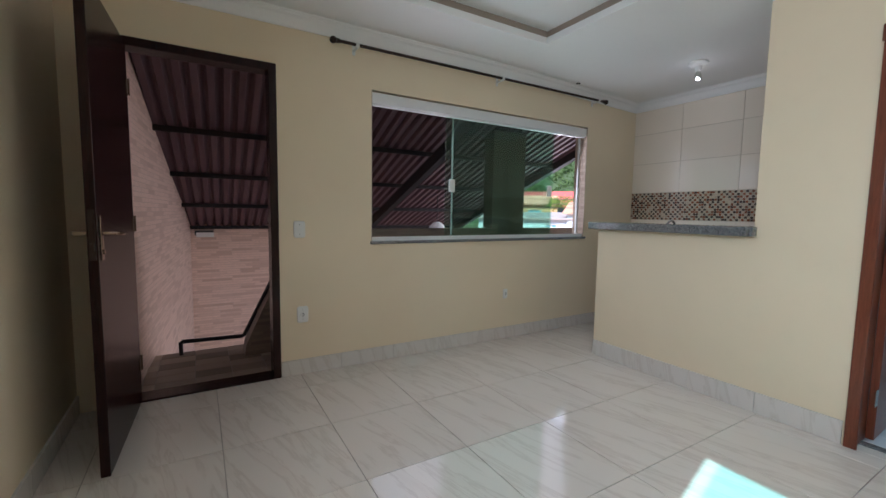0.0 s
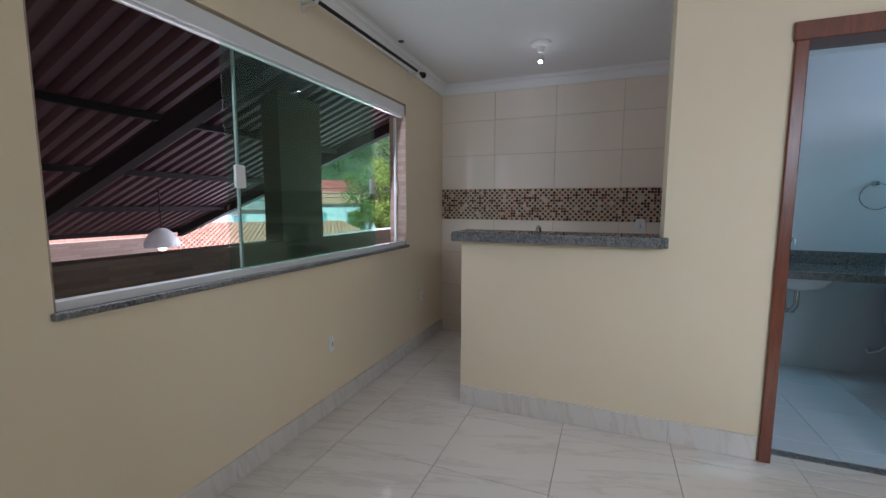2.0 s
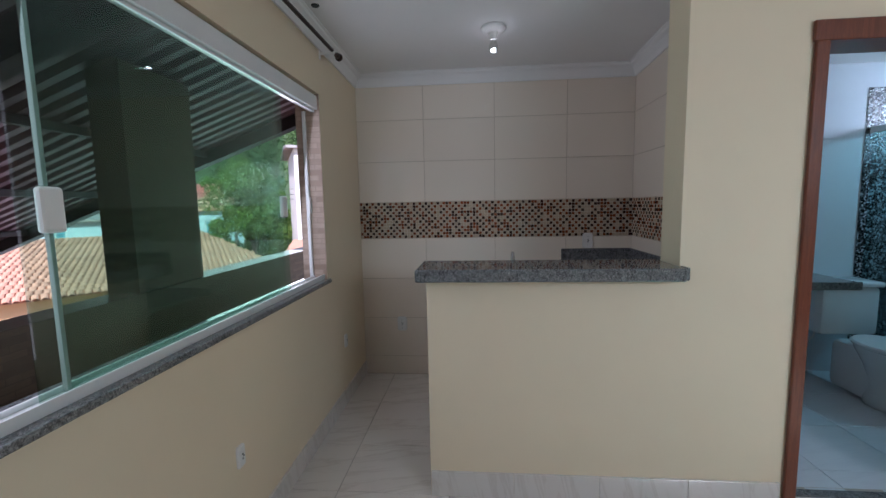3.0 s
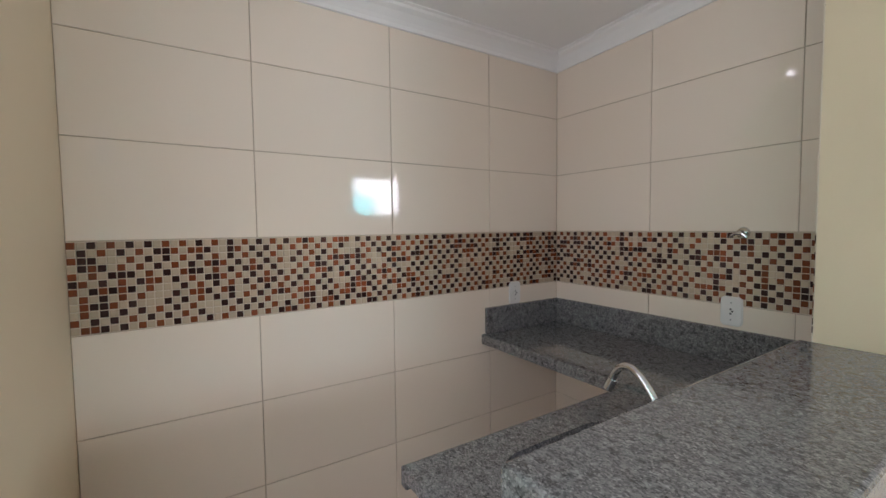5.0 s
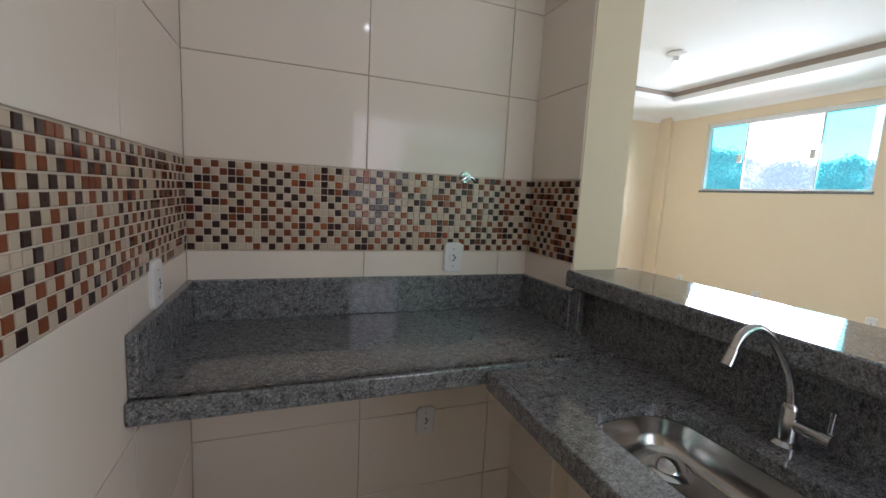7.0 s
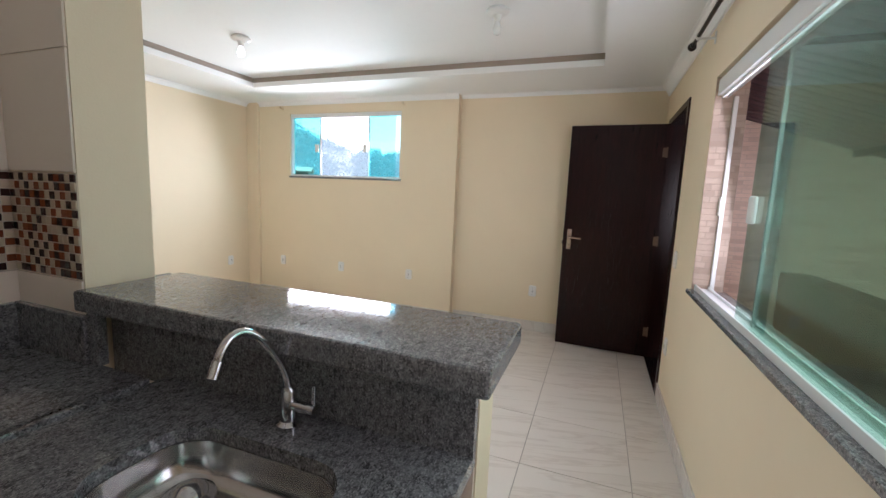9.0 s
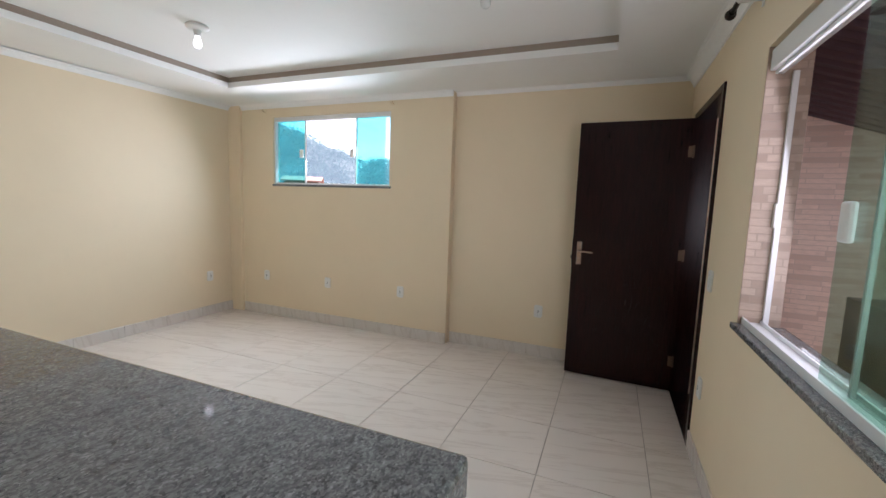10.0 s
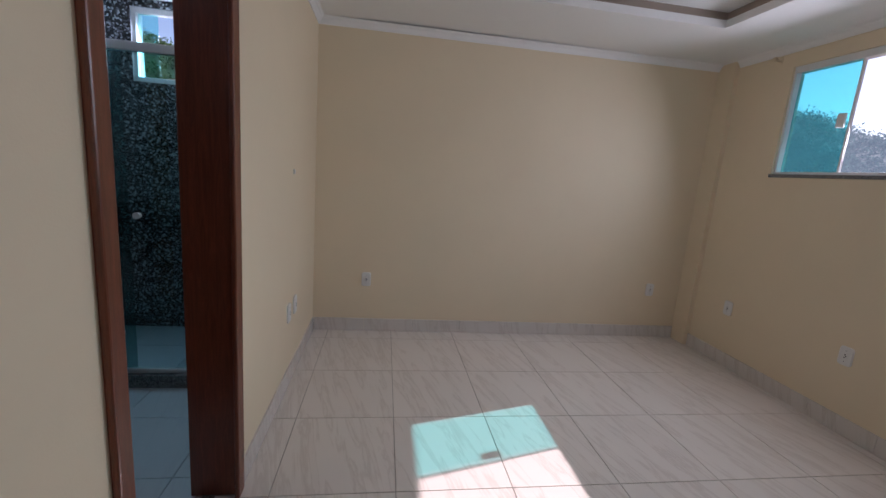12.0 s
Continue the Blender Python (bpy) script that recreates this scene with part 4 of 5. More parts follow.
for x, drop, half in ((-0.56, 0.15, 0.065), (1.40, 0.052, 0.048)):
    bm = bmesh.new()
    p, q = Vector((x, 0.16, roof_z(0.16) - drop)), Vector((x + 0.16, 4.0, roof_z(4.0) - drop))
    vs = []
    for c in (p, q):
        for dx, dz in ((-0.04, -half), (0.04, -half), (0.04, half), (-0.04, half)):
            vs.append(bm.verts.new(c + Vector((dx, 0, dz))))
    for f in ((0, 1, 2, 3), (7, 6, 5, 4), (0, 4, 5, 1), (1, 5, 6, 2), (2, 6, 7, 3), (3, 7, 4, 0)):
        bm.faces.new([vs[i] for i in f])
    bmesh.ops.recalc_face_normals(bm, faces=bm.faces)
    part("rafter", bm, ROOF_STEEL, roof)

pend = thing("pendant_lamp", "white dome pendant lamp hanging under the metal roof", "lamp")
PX, PY = 0.30, 2.5
part("cord", add_cone(bmesh.new(), (PX, PY, 1.0), (PX, PY, roof_z(PY) + 0.01), 0.006, 0.006, 8), ROOF_STEEL, pend)
part("shade", add_lathe(bmesh.new(), [(0.02, 1.04), (0.05, 1.03), (0.11, 0.98), (0.15, 0.90), (0.152, 0.855), (0.148, 0.855), (0.145, 0.90), (0.105, 0.972), (0.05, 1.02), (0.02, 1.03)], (PX, PY, 0), 28), LIT_SHADE, pend, smooth=True)
part("bulb", add_lathe(bmesh.new(), [(0, 1.0), (0.025, 0.99), (0.045, 0.95), (0.05, 0.87), (0.03, 0.825), (0, 0.815)], (PX, PY, 0), 16), PENDANT_BULB, pend, "lit white bulb", smooth=True)
flood = thing("flood_light", "small dark flood lamp on the stairwell wall", "lamp")
part("body", boxes((-2.90, -2.66, 3.86, 3.998, 0.80, 0.86), bevel=0.01), DARK_SLOT, flood)
part("lens", boxes((-2.88, -2.66, 3.845, 3.864, 0.775, 0.84)), WHITE_PLASTIC, flood)


# ---- neighbourhood ----
GRASS = plain_material("pale_dusty_ground", (0.34, 0.30, 0.25), 0.9, 0.2)
FOREST = leaf_material("forest_leaves", (0.08, 0.15, 0.06), (0.17, 0.27, 0.10))
LEAVES = leaf_material("bright_tree_leaves", (0.18, 0.30, 0.07), (0.38, 0.50, 0.14))
BARK = wood_material("tree_bark", (0.05, 0.035, 0.025), (0.12, 0.09, 0.065), 0.85, (8, 8, 2))
HOUSE_WHITE = paint_material("white_render", (0.78, 0.77, 0.75), 0.8, 0.06)
HOUSE_OCHRE = paint_material("ochre_render", (0.62, 0.40, 0.22), 0.8, 0.08)
HOUSE_BLUE = paint_material("pale_blue_render", (0.42, 0.56, 0.64), 0.8, 0.06)
HOUSE_SLATE = paint_material("slate_blue_render", (0.24, 0.32, 0.38), 0.8, 0.08)
HOUSE_BRICK = paint_material("brown_brick_render", (0.26, 0.15, 0.11), 0.85, 0.15)
RED_ROOF = paint_material("red_painted_roof", (0.48, 0.10, 0.09), 0.7, 0.12)
GREY_ROOF = paint_material("grey_fibre_cement_roof", (0.30, 0.29, 0.29), 0.85, 0.12)
PANE_DARK = plain_material("dark_window_glass", (0.03, 0.045, 0.055), 0.08)
PANE_BLUE = plain_material("blue_window_glass", (0.10, 0.32, 0.42), 0.1)

GROUND_Z = -3.2
structure("ground", boxes((-600, 600, -600, 600, GROUND_Z - 0.3, GROUND_Z)), GRASS, "dry ground around the houses")


def at_bearing(az, dist):
    return Vector((dist * math.cos(radians(az)), dist * math.sin(radians(az)), 0))


def hill_height(az):
    """Height of the wooded skyline by bearing."""
    if -180 <= az < -100:
        base = 9.0 + 6.6 * min(1.4, max(0, (az + 146.0) / 11))
        return base + 0.35 * math.sin(az * 1.3) + 0.25 * math.sin(az * 3.1)
    if -100 <= az < -20:
        return 20.0 + 2 * math.sin(az * 0.4)
    return 23.0 + 3.0 * math.sin(az * 0.21) + 1.0 * math.sin(az * 0.9)


rnd = random.Random(7)
bm = bmesh.new()
far = bmesh.new()
# Haze of the far hill is put into these bluer leaf colours and emission.
FAR_WOODS = leaf_material("far_woods_painted_haze", (0.07, 0.14, 0.12), (0.16, 0.26, 0.22), 0.18)
rings = []
RADII = (55, 62, 70, 78, 86, 100)
for az in range(-180, 181, 3):
    h = hill_height(az) if az < 180 else hill_height(-180)
    col = []
    for k, r in enumerate(RADII):
        f = (k / (len(RADII) - 2)) if k < len(RADII) - 1 else 0.9
        p = at_bearing(az, r)
        col.append(bm.verts.new((p.x, p.y, GROUND_Z + (h + 1.4 - GROUND_Z - 1.5) * f ** 1.2 if k else GROUND_Z - 0.1)))
    rings.append(col)
for a, b in zip(rings, rings[1:]):
    for k in range(len(RADII) - 1):
        quad = (a[k], a[k + 1], b[k + 1], b[k])
        if -172 < math.degrees(math.atan2(a[0].co.y, a[0].co.x)) < -120:
            far.faces.new([far.verts.new(v.co) for v in quad])
        else:
            bm.faces.new(quad)
bmesh.ops.remove_doubles(far, verts=far.verts, dist=0.01)
bmesh.ops.recalc_face_normals(far, faces=far.faces)
structure("backdrop", far, FAR_WOODS, "wooded hill in the distance, haze painted on as blue emission", smooth=True)
bmesh.ops.recalc_face_normals(bm, faces=bm.faces)
HILL = plain_material("dark_green_undergrowth", (0.045, 0.085, 0.035), 0.9, 0.2)
structure("hillside", bm, HILL, "wooded hillside round the town", smooth=True)


def leaf_cloud(verts, faces, centre, radius, count, size, gen, flat=1.0):
    """Small leaf quads scattered through an uneven ball."""
    for _ in range(count):
        d = Vector((gen.gauss(0, 1), gen.gauss(0, 1), gen.gauss(0, 1) * flat)).normalized()
        p = Vector(centre) + d * radius * (0.45 + 0.6 * gen.random() ** 0.6)
        u = Vector((gen.gauss(0, 1), gen.gauss(0, 1), gen.gauss(0, 1))).normalized()
        w = u.cross(d)
        if w.length < 1e-3:
            continue
        w.normalize()
        s = size * (0.6 + 0.8 * gen.random())
        n = len(verts)
        verts.extend([p - u * s, p + w * s * 0.6, p + u * s, p - w * s * 0.6])
        faces.append((n, n + 1, n + 2, n + 3))


def cloud_mesh(name, verts, faces, material):
    me = bpy.data.meshes.new(name)
    me.from_pydata([tuple(v) for v in verts], [], faces)
    me.materials.append(material)
    return me


def canopy(label, sectors, leaf, material):
    verts, faces = [], []
    for lo, hi, n in sectors:
        for _ in range(n):
            az = rnd.uniform(lo, hi)
            r = 60 + 27 * rnd.random() ** 0.7
            g = min(1.0, max(0.0, (r - 55) / 31)) ** 1.2
            z = GROUND_Z + (hill_height(az) + 1.4 - GROUND_Z - 1.5) * g
            p = at_bearing(az, r)
            leaf_cloud(verts, faces, (p.x, p.y, z), rnd.uniform(0.7, 1.6), 40, leaf, rnd, 0.8)
    tagged(new("forest_canopy", cloud_mesh("forest_canopy", verts, faces, material)), label, "forest", kind="stuff")


canopy("blue-green forest canopy on the far hill, haze painted on as emission", ((-172, -122, 2800),), 0.17, FAR_WOODS)
canopy("dense green forest canopy covering the hillside", ((-78, -52, 600), (10, 64, 2400)), 0.24, FOREST)


def tree(x, y, height, spread, seed, label, leaves=1500, size=0.16):
    gen = random.Random(seed)
    ob = thing("tree", label, "tree", pose(x, y, GROUND_Z))
    bm = bmesh.new()
    top = Vector((gen.uniform(-0.3, 0.3), gen.uniform(-0.3, 0.3), height * 0.62))
    add_cone(bm, (0, 0, -0.1), top, 0.028 * height, 0.012 * height, 10)
    tips = []
    for k in range(12):
        a = 2 * math.pi * k / 6 + gen.uniform(-0.3, 0.3)
        s = Vector((0, 0, 0)).lerp(top, gen.uniform(0.4, 0.98))
        e = Vector((spread * 0.62 * math.cos(a), spread * 0.62 * math.sin(a), height * gen.uniform(0.26, 0.9)))
        add_cone(bm, s, e, 0.010 * height, 0.003 * height, 7)
        tips.append(e)
    tips.append(Vector((0, 0, height * 0.92)))
    part("trunk", bm, BARK, ob)
    v, f = [], []
    for e in tips:
        for _ in range(4):
            c = e + Vector((gen.gauss(0, 0.2), gen.gauss(0, 0.2), gen.gauss(0, 0.14))) * spread
            leaf_cloud(v, f, c, spread * gen.uniform(0.22, 0.42), leaves // (len(tips) * 4), size, gen, 0.75)
    crown_ob = new("crown", cloud_mesh("crown", v, f, LEAVES))
    crown_ob.parent = ob
    return ob


for az, dist, h, sp, seed, label in ((29.6, 24, 6.7, 1.75, 3, "bushy bright green tree between the houses"), (27.4, 27, 5.4, 1.7, 4, "leafy green tree behind the bushy one"),
                                     (30.6, 42, 9.0, 2.6, 8, "tall green tree near the wooded hill"), (32.6, 27, 4.6, 1.4, 6, "round yellow-green tree by the blue house"),
                                     (43.5, 37, 6.0, 2.2, 9, "small yellow-green tree before the red roof")):
    p = at_bearing(az, dist)
    tree(p.x, p.y, h, sp, seed, label, 13000, 0.075)


def house(label, az, dist, turn, w, d, h, wall, roof_mat, rise, windows=(), pane=PANE_DARK, over=0.35):
    """A house with a gable roof; its front faces local -y. windows: (x, z, width, height) on the front."""
    p = at_bearing(az, dist)
    ob = thing("house", label, "house", pose(p.x, p.y, GROUND_Z, 0, 0, turn))
    bm = bmesh.new()
    for a, b, c, e in holed(-w / 2, w / 2, 0, h, [(x - ww / 2, x + ww / 2, z - hh / 2, z + hh / 2) for x, z, ww, hh in windows]):
        add_box(bm, a, b, -d / 2, -d / 2 + 0.2, c, e)
    add_box(bm, -w / 2, w / 2, -d / 2 + 0.2, d / 2, 0, h)
    bmesh.ops.remove_doubles(bm, verts=bm.verts, dist=0.002)
    part("wall", bm, wall, ob)
    bm = bmesh.new()
    ys = ((-d / 2 - over, h - 0.02), (0, h + rise), (d / 2 + over, h - 0.02))
    vs = [[bm.verts.new((x, y, z + t)) for y, z in ys] for x in (-w / 2 - over, w / 2 + over) for t in (0, 0.12)]
    for a, b in ((0, 1), (1, 2)):
        for q in ((vs[0], vs[2]), (vs[1], vs[3])):
            bm.faces.new((q[0][a], q[1][a], q[1][b], q[0][b]))
        for q in ((vs[0], vs[1]), (vs[2], vs[3])):
            bm.faces.new((q[0][a], q[1][a], q[1][b], q[0][b]))
    for e in (0, 2):
        bm.faces.new((vs[0][e], vs[1][e], vs[3][e], vs[2][e]))
    bmesh.ops.recalc_face_normals(bm, faces=bm.faces)
    if rise > 0.3:
        for x in (-w / 2 + 0.02, w / 2 - 0.02):
            bm.faces.new([bm.verts.new(q) for q in ((x, -d / 2, h), (x, d / 2, h), (x, 0, h + rise))])
    part("roof", bm, roof_mat, ob)
    for x, z, ww, hh in windows:
        y = -d / 2 + 0.06
        f = part("window", boxes((x - ww / 2, x + ww / 2, y, y + 0.05, z - hh / 2, z - hh / 2 + 0.07), (x - ww / 2, x + ww / 2, y, y + 0.05, z + hh / 2 - 0.07, z + hh / 2),
                                 (x - ww / 2, x - ww / 2 + 0.07, y, y + 0.05, z - hh / 2 + 0.07, z + hh / 2 - 0.07), (x + ww / 2 - 0.07, x + ww / 2, y, y + 0.05, z - hh / 2 + 0.07, z + hh / 2 - 0.07),
                                 (x - 0.03, x + 0.03, y, y + 0.05, z - hh / 2 + 0.07, z + hh / 2 - 0.07)), ALUMINIUM, ob)
        part("pane", boxes((x - ww / 2 + 0.07, x + ww / 2 - 0.07, y + 0.055, y + 0.07, z - hh / 2 + 0.07, z + hh / 2 - 0.07)), pane, f)
    return ob


house("ochre rendered house with blue windows", 49.0, 41, -38, 7, 5, 5.4, HOUSE_OCHRE, TERRACOTTA, 0.9, ((-1.5, 4.3, 1.4, 1.2), (1.3, 4.3, 1.4, 1.2)), PANE_BLUE)
house("slate-blue house under a red painted roof", 40.5, 44, -50, 13, 6, 5.2, HOUSE_SLATE, RED_ROOF, 1.7, ((-2.5, 4.0, 1.1, 1.0), (0.5, 4.0, 1.1, 1.0), (3.0, 4.0, 1.1, 1.0)), PANE_BLUE)
house("pale blue house with a tiled gable roof", 36.2, 34, -58, 6.2, 5, 4.5, HOUSE_BLUE, TERRACOTTA, 0.9, ((-1.2, 3.3, 1.0, 1.0), (1.2, 3.3, 1.0, 1.0)), PANE_BLUE)
house("grey-roofed slate-blue house behind the tiled roof", 46.5, 34, -44, 10, 4, 4.0, HOUSE_BLUE, GREY_ROOF, 0.5, ((-1.6, 3.2, 1.0, 0.8), (1.2, 3.2, 1.0, 0.8)), PANE_BLUE)
house("tall white rendered building with a small grey window", 18.6, 21, -62, 4.2, 5, 7.3, HOUSE_WHITE, GREY_ROOF, 0.25, ((-1.1, 4.55, 0.9, 0.9),))
house("brown brick house on the wooded slope", -138.4, 48, 125, 3.4, 4, 6.3, HOUSE_BRICK, TERRACOTTA, 0.5, ((-0.7, 5.4, 0.6, 0.7), (0.7, 5.4, 0.6, 0.7)))
house("white house on the far slope", -66.0, 52, 150, 4, 4, 10.5, HOUSE_WHITE, TERRACOTTA, 0.9, ((-0.8, 9.2, 0.8, 0.9), (0.9, 9.2, 0.8, 0.9)))
house("ochre house on the far slope", -62.5, 54, 150, 3.5, 4, 9.2, HOUSE_OCHRE, TERRACOTTA, 0.8, ((-0.7, 8.0, 0.7, 0.8), (0.8, 8.0, 0.7, 0.8)))
house("low white house under the hill", -146.5, 46, 120, 5, 4, 4.9, HOUSE_WHITE, RED_ROOF, 0.6, ((-1.2, 4.2, 0.9, 0.7), (1.2, 4.2, 0.9, 0.7)))

# awning on the white building
aw = thing("awning", "reddish brown sheet awning beside the white building", "awning")
bm = bmesh.new()
a, b = at_bearing(26.2, 14.8), at_bearing(18.5, 14.8)
c, d = at_bearing(18.5, 17), at_bearing(24.5, 17)
top = [bm.verts.new((q.x, q.y, z)) for q, z in ((a, -0.42), (b, -0.42), (c, 0.02), (d, 0.02))]
low = [bm.verts.new((v.co.x, v.co.y, v.co.z - 0.05)) for v in top]
bm.faces.new(top)
bm.faces.new(low[::-1])
for k in range(4):
    bm.faces.new((top[k], low[k], low[(k + 1) % 4], top[(k + 1) % 4]))
bmesh.ops.recalc_face_normals(bm, faces=bm.faces)
part("sheet", bm, TERRACOTTA, aw)
for az in (19.0, 25.8):
    q = at_bearing(az, 14.9)
    part("post", add_cone(bmesh.new(), (q.x, q.y, GROUND_Z), (q.x, q.y, -0.46), 0.05, 0.05, 8), CONCRETE, aw)

pole = thing("utility_pole", "grey concrete utility pole with cross arm", "utility pole")
q = at_bearing(31.8, 26)
part("mast", add_cone(bmesh.new(), (q.x, q.y, GROUND_Z), (q.x, q.y, 1.55), 0.09, 0.07, 12), CONCRETE, pole)
part("cross_arm", boxes((q.x - 0.6, q.x + 0.6, q.y - 0.05, q.y + 0.05, 1.25, 1.35)), CONCRETE, pole)
wires = thing("power_lines", "thin dark power lines across the street", "cables")
for z in (1.32, 1.6, 1.1):
    e0, e1 = at_bearing(62, 26), at_bearing(14, 20)
    pts = [e0.lerp(e1, k / 12) + Vector((0, 0, z + 1.0 - 0.5 * math.sin(math.pi * k / 12))) for k in range(13)]
    part("cable", add_tube(bmesh.new(), pts, 0.014, 5), DARK_SLOT, wires)

# neighbour's tiled roof below the window
nb = thing("neighbour_house", "low neighbouring house under a terracotta tiled roof", "house", pose(14.7, 18.7, GROUND_Z, 0, 0, -42))
NW, ND, NH, NR = 16.6, 8.0, 1.95, 1.45
part("wall", boxes((-NW / 2 + 0.5, NW / 2 - 0.5, -ND + 0.5, ND - 0.5, 0, NH - 0.05)), HOUSE_OCHRE, nb)
bm = bmesh.new()
rid = [bm.verts.new((x, 0, NH + NR - 0.06)) for x in (-NW / 2 + 1.5, NW / 2 - 1.5)]
eav = [bm.verts.new((x, y, NH - 0.06)) for x, y in ((-NW / 2, -ND), (NW / 2, -ND), (NW / 2, ND), (-NW / 2, ND))]
bm.faces.new((eav[0], eav[1], rid[1], rid[0]))
bm.faces.new((eav[2], eav[3], rid[0], rid[1]))
bm.faces.new((eav[1], eav[2], rid[1]))
bm.faces.new((eav[3], eav[0], rid[0]))
bm.faces.new(eav[::-1])
bmesh.ops.recalc_face_normals(bm, faces=bm.faces)
roof_base = part("roof", bm, TERRACOTTA, nb)


def roof_tile_mesh(w, l):
    bm = bmesh.new()
    cols = []
    for k in range(6):
        a = math.pi * k / 5
        cols.append([bm.verts.new((-w / 2 * math.cos(a) * (1 - 0.12 * e), -l * e, w * 0.34 * math.sin(a) * (1 - 0.1 * e))) for e in (0, 1)])
    for a, b in zip(cols, cols[1:]):
        bm.faces.new((a[0], b[0], b[1], a[1]))
    return finish("roof_tile", bm, TERRACOTTA, True)


TW, TL = 0.21, 0.40
tile_me = roof_tile_mesh(TW, TL * 1.12)
pitch = math.atan2(NR, ND)
gen = random.Random(11)
spots = []
nrows = int(math.hypot(ND, NR) / TL)
for j in range(nrows):
    f = (j + 1) / nrows
    half = NW / 2 - 1.5 + 1.5 * f
    for i in range(int(2 * half / TW)):
        spots.append((-half + TW * (i + 0.5), -ND * (j + 0.1) / nrows, NH + NR * (1 - (j + 0.1) / nrows) - 0.02))
near = sorted(spots, key=lambda s: abs(s[0] + 2.0) + 0.5 * abs(s[1] + 1.5))
for s in near[:300]:
    t = new("roof_tile", tile_me)
    t.parent = roof_base
    t.matrix_basis = pose(s[0] + gen.uniform(-0.006, 0.006), s[1], s[2], math.degrees(pitch), gen.uniform(-1.5, 1.5), gen.uniform(-1.5, 1.5))
v, f = [], []
src_v = [q.co.copy() for q in tile_me.vertices]
src_f = [tuple(q.vertices) for q in tile_me.polygons]
for s in near[300:]:
    m = pose(s[0], s[1], s[2], math.degrees(pitch), gen.uniform(-1.5, 1.5), gen.uniform(-1.5, 1.5))
    n = len(v)
    v.extend(m @ q for q in src_v)
    f.extend(tuple(n + i for i in q) for q in src_f)
rest = new("roof_tiles", cloud_mesh("roof_tiles", v, f, TERRACOTTA))
rest.parent = roof_base
tagged(rest, kind="stuff")

# ---- shower cladding ----
g = Graph("dark_pebble_mosaic", 0.15)
g.world_coords()
cell = g.voronoi(85, None, "Color")
sepc = g.n("ShaderNodeSeparateColor")
g.t.links.new(cell, sepc.inputs[0])
g.colour(g.ramp(sepc.outputs[0], [(0, gray(0.014)), (0.36, gray(0.045)), (0.60, (0.14, 0.15, 0.165)), (0.82, (0.42, 0.45, 0.48))], True))
g.bump(g.voronoi(85), 0.5, -0.004)
PEBBLE = g.m
bm = boxes((XB - 0.006, XB - 0.001, YS, -3.90, 0, CEIL - 0.25), (0.161, 0.166, YS, -3.97, 0, CEIL - 0.25))
for a, b, c, d in holed(0.166, XB - 0.006, 0, CEIL - 0.02, [BATHWIN]):
    add_box(bm, a, b, YS + 0.001, YS + 0.006, c, d)
structure("shower_cladding", bm, PEBBLE, "dark pebble mosaic on the shower walls")


# ---- tiles laid one by one ----
MESHES = {}


def tile_mesh(name, w, h, t, material, edge=0.002):
    """A flat piece w by h, standing t proud towards local -y, with softened edges."""
    key = (name, round(w, 3), round(h, 3), round(t, 4), material.name)
    if key not in MESHES:
        bm = bmesh.new()
        back = [bm.verts.new((x, 0, z)) for x, z in ((-w / 2, -h / 2), (w / 2, -h / 2), (w / 2, h / 2), (-w / 2, h / 2))]
        mid = [bm.verts.new((q.co.x, -t + edge * 0.6, q.co.z)) for q in back]
        e = edge
        front = [bm.verts.new((x, -t, z)) for x, z in ((-w / 2 + e, -h / 2 + e), (w / 2 - e, -h / 2 + e), (w / 2 - e, h / 2 - e), (-w / 2 + e, h / 2 - e))]
        bm.faces.new(front)
        for a, b in ((back, mid), (mid, front)):
            for k in range(4):
                bm.faces.new((a[k], a[(k + 1) % 4], b[(k + 1) % 4], b[k]))
        bmesh.ops.recalc_face_normals(bm, faces=bm.faces)
        MESHES[key] = finish(name, bm, material)
    return MESHES[key]


def lay(name, mesh, parent, m):
    ob = new(name, mesh)
    ob.parent = parent
    ob.matrix_basis = m
    return ob


def named(name):
    return bpy.data.objects[name]


def cuts(start, step, lo, hi):
    k0 = math.floor((lo - start) / step) - 1
    marks = [start + step * k for k in range(k0, k0 + int((hi - lo) / step) + 4)]
    return [lo] + [q for q in marks if lo + 0.012 < q < hi - 0.012] + [hi]


wobble = random.Random(5)


def pave(name, parent, xs, ys, z, material, gap=0.004, t=0.010):
    for x0, x1 in zip(xs, xs[1:]):
        for y0, y1 in zip(ys, ys[1:]):
            me = tile_mesh(name, x1 - x0 - gap, y1 - y0 - gap, t, material, 0.0012)
            lay(name, me, parent, pose((x0 + x1) / 2, (y0 + y1) / 2, z - t, -90 + wobble.uniform(-0.02, 0.02), 0, 0) )


living = named("floor")
pave("floor_tile", living, cuts(-0.66, 0.53, XD, 0.0), cuts(-0.80, 0.555, YS, 0.0), 0.0, FLOOR_TILE)
pave("floor_tile", living, cuts(-0.13, 0.53, 0.0, XE), cuts(-0.80, 0.555, YK, 0.0), 0.0, FLOOR_TILE)
pave("floor_tile", living, [0.0, 0.084], cuts(-0.80, 0.555, BATH[0] + 0.031, BATH[1] - 0.031), 0.0, FLOOR_TILE)
pave("floor_tile", living, [0.131, 0.16], cuts(-2.70, 0.45, BATH[0] + 0.031, BATH[1] - 0.031), -0.004, BATH_TILE)
pave("floor_tile", named("floor_bath"), cuts(0.30, 0.45, 0.16, XB), cuts(-2.70, 0.45, YS, -2.25), -0.004, BATH_TILE)
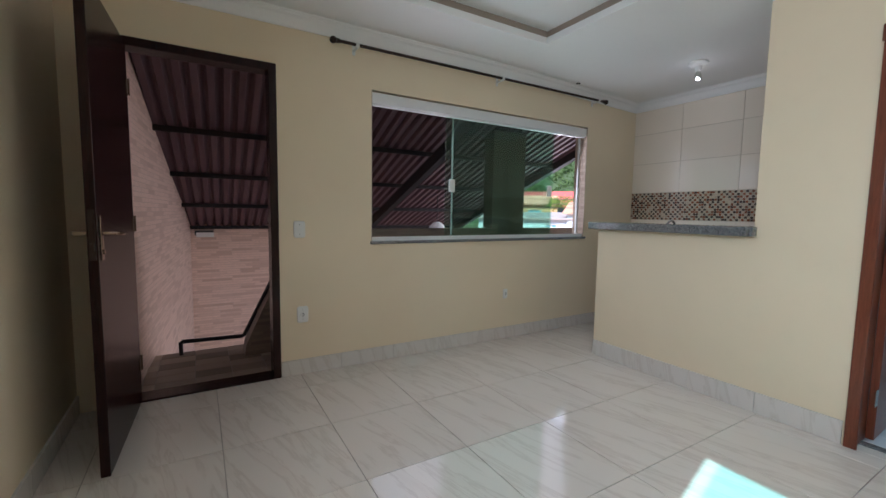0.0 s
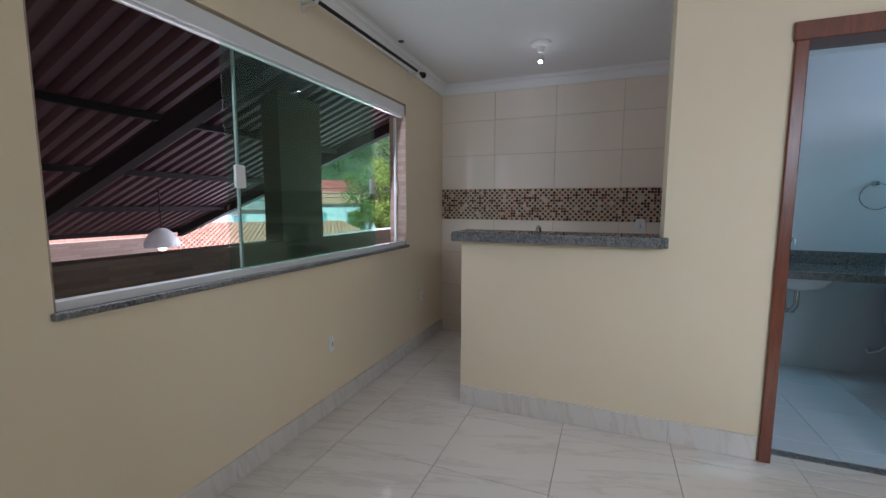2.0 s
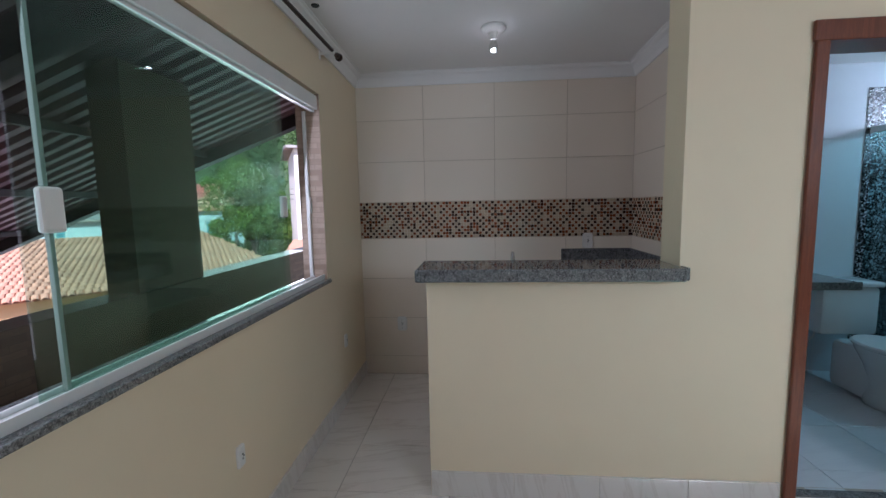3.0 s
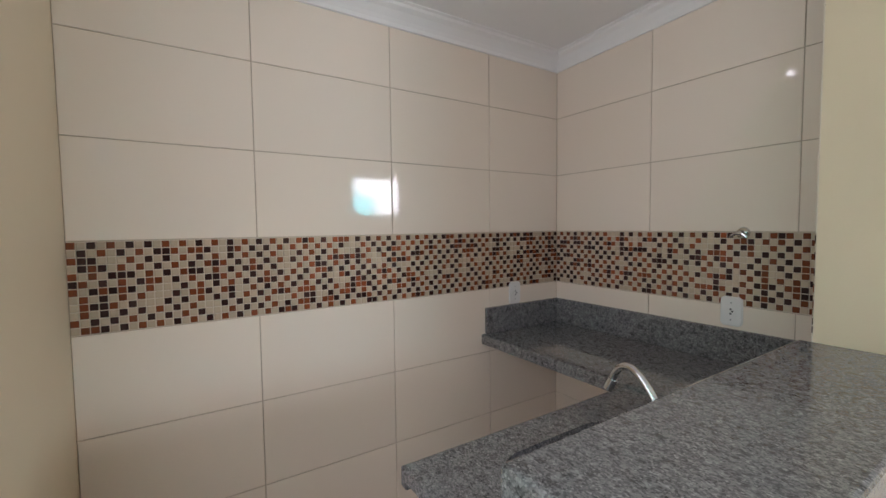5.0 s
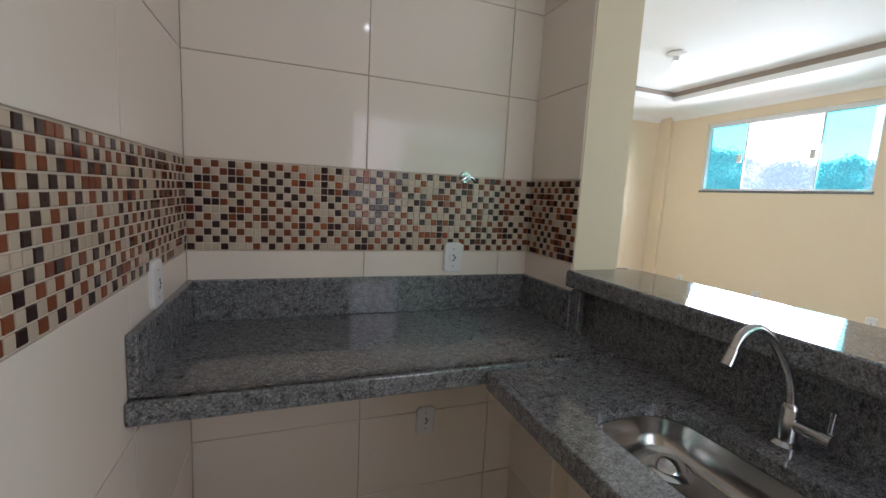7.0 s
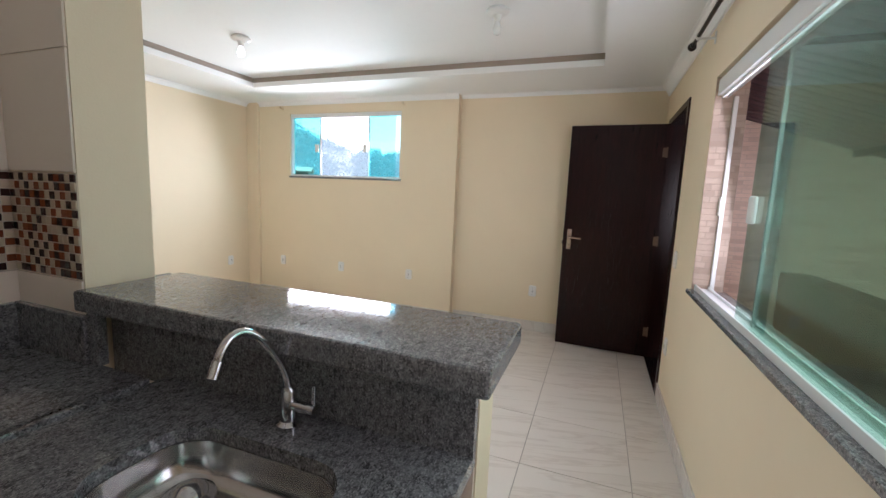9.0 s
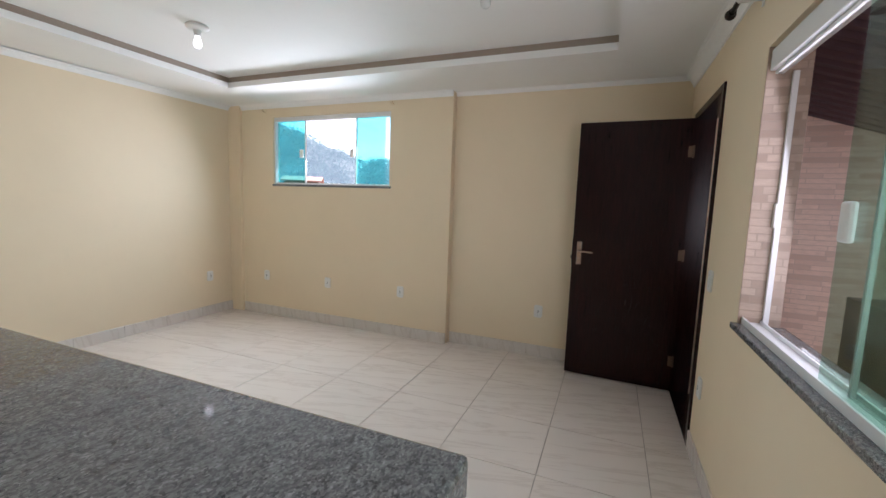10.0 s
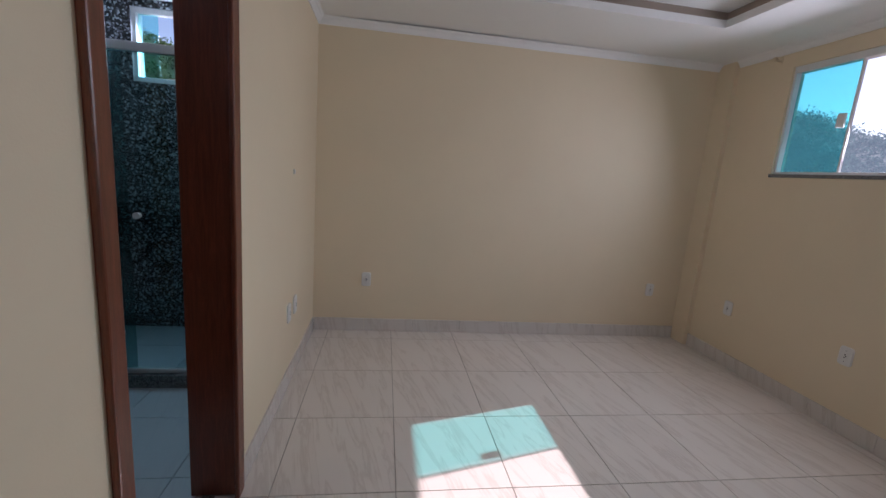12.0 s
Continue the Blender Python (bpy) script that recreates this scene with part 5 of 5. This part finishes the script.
pave("landing_tile", named("landing"), cuts(-2.9, 0.23, -3.2, -1.9), cuts(0.93, 0.13, 0.15, 0.93), -0.002, LANDING_TILE, 0.004)

# baseboards
base = thing("baseboard", "grey veined porcelain baseboard along the walls", "baseboard", kind="structure")


def skirting(p, q, turn, step=0.41, h=0.108):
    """Pieces from p to q along a wall; turn as the wall's facing."""
    p, q = Vector(p), Vector(q)
    n = max(1, round((q - p).length / step))
    for k in range(n):
        c = p.lerp(q, (k + 0.5) / n)
        me = tile_mesh("baseboard_tile", (q - p).length / n - 0.002, h, 0.011, BASE_TILE, 0.0015)
        lay("baseboard_tile", me, base, pose(c.x, c.y, h / 2 + 0.001, 0, 0, turn))


skirting((DOOR[1] + 0.002, 0), (XE, 0), 0)
skirting((XD, -0.012), (XD, -1.98), 90)
skirting((XW, -1.99), (XW, -4.75), 90)
skirting((XW + 0.04, YS), (-0.012, YS), 180)
skirting((0, -0.712), (0, BATH[1] + 0.014), -90, 0.40, 0.125)
skirting((0, BATH[0] - 0.014), (0, YS + 0.012), -90)

# kitchen wall tiles
ZLOW, ZTOP = [0.0, 0.154, 0.48, 0.808, 1.134], [1.425, 1.742, 2.062, 2.42]
end_wall, side_wall = named("wall_kitchen_end"), named("wall_kitchen_side")


def tile_wall(parent, us, zs, place, turn, t=0.006, gap=0.0035):
    for u0, u1 in zip(us, us[1:]):
        for z0, z1 in zip(zs, zs[1:]):
            me = tile_mesh("wall_tile", abs(u1 - u0) - gap, z1 - z0 - gap, t, WALL_TILE, 0.0014)
            x, y = place((u0 + u1) / 2)
            lay("wall_tile", me, parent, pose(x, y, (z0 + z1) / 2, wobble.uniform(-0.04, 0.04), 0, turn + wobble.uniform(-0.04, 0.04)))


COLS_END, COLS_SIDE = [0.0, -0.532, -1.084, -1.633, YK], [0.19, 0.324, 0.87, XE]
for zs in (ZLOW, ZTOP):
    tile_wall(end_wall, COLS_END, zs, lambda u: (XE + 0.005, u), -90)
    tile_wall(side_wall, COLS_SIDE, zs, lambda u: (u, YK - 0.005), 180)
    tile_wall(named("pier"), [YK, -1.823], zs, lambda u: (0.1895, u), 90)
tile_wall(named("half_wall"), [-1.82, -1.27, -0.712], [0.0, 0.154, 0.48, 0.858], lambda u: (0.1195, u), 90)

# mosaic band: twelve rows of small glass squares
ROWS, MZ0, MZ1 = 12, 1.136, 1.423
CELL = (MZ1 - MZ0) / ROWS
structure("mosaic_bed_end", boxes((XE + 0.001, XE + 0.006, YK, 0, MZ0 - 0.001, MZ1 + 0.001)), MOSAIC_GROUT, "grout bed of the mosaic band")
structure("mosaic_bed_side", boxes((0.19, XE + 0.001, YK - 0.006, YK - 0.001, MZ0 - 0.001, MZ1 + 0.001)), MOSAIC_GROUT, "grout bed of the mosaic band")
structure("mosaic_bed_pier", boxes((0.1895, 0.1925, YK, -1.822, MZ0 - 0.001, MZ1 + 0.001)), MOSAIC_GROUT, "grout bed of the mosaic band")
SQUARES = [tile_mesh("mosaic_tile", CELL - 0.0034, CELL - 0.0034, 0.004, m, 0.0016) for m in (MOSAIC_BEIGE, MOSAIC_RUST, MOSAIC_DARK)]
pick = random.Random(21)


LAST = {}


def shade(i, j):
    """Beige leads on every other square; rust and dark mostly take turns along the rows between."""
    if pick.random() < (0.84 if (i + j) % 2 == 0 else 0.08):
        return 0
    LAST[j] = 3 - LAST.get(j, 1 + j % 2) if pick.random() < 0.72 else LAST.get(j, 1)
    return LAST[j]


def mosaic(parent, u0, u1, place, turn, near):
    n = round(abs(u1 - u0) / CELL)
    step = (u1 - u0) / n
    left = [([], []) for _ in SQUARES]
    for i in range(n):
        u = u0 + step * (i + 0.5)
        x, y = place(u)
        for j in range(ROWS):
            s = shade(i, j)
            m = pose(x, y, MZ0 + CELL * (j + 0.5), pick.uniform(-0.9, 0.9), 0, turn + pick.uniform(-0.9, 0.9))
            if near(u):
                lay("mosaic_tile", SQUARES[s], parent, m)
            else:
                v, f = left[s]
                k = len(v)
                v.extend(m @ q.co for q in SQUARES[s].vertices)
                f.extend(tuple(k + q for q in p.vertices) for p in SQUARES[s].polygons)
    for (v, f), mat in zip(left, (MOSAIC_BEIGE, MOSAIC_RUST, MOSAIC_DARK)):
        if v:
            ob = new("mosaic_tiles", cloud_mesh("mosaic_tiles", v, f, mat))
            ob.parent = parent
            tagged(ob, kind="stuff")


mosaic(named("mosaic_bed_end"), 0.0, YK, lambda u: (XE + 0.0015, u), -90, lambda u: -1.22 < u < -0.65)
mosaic(named("mosaic_bed_side"), 0.193, XE - 0.003, lambda u: (u, YK - 0.0015), 180, lambda u: 0.55 < u < 1.12)
mosaic(named("mosaic_bed_pier"), YK + 0.003, -1.823, lambda u: (0.1922, u), 90, lambda u: False)
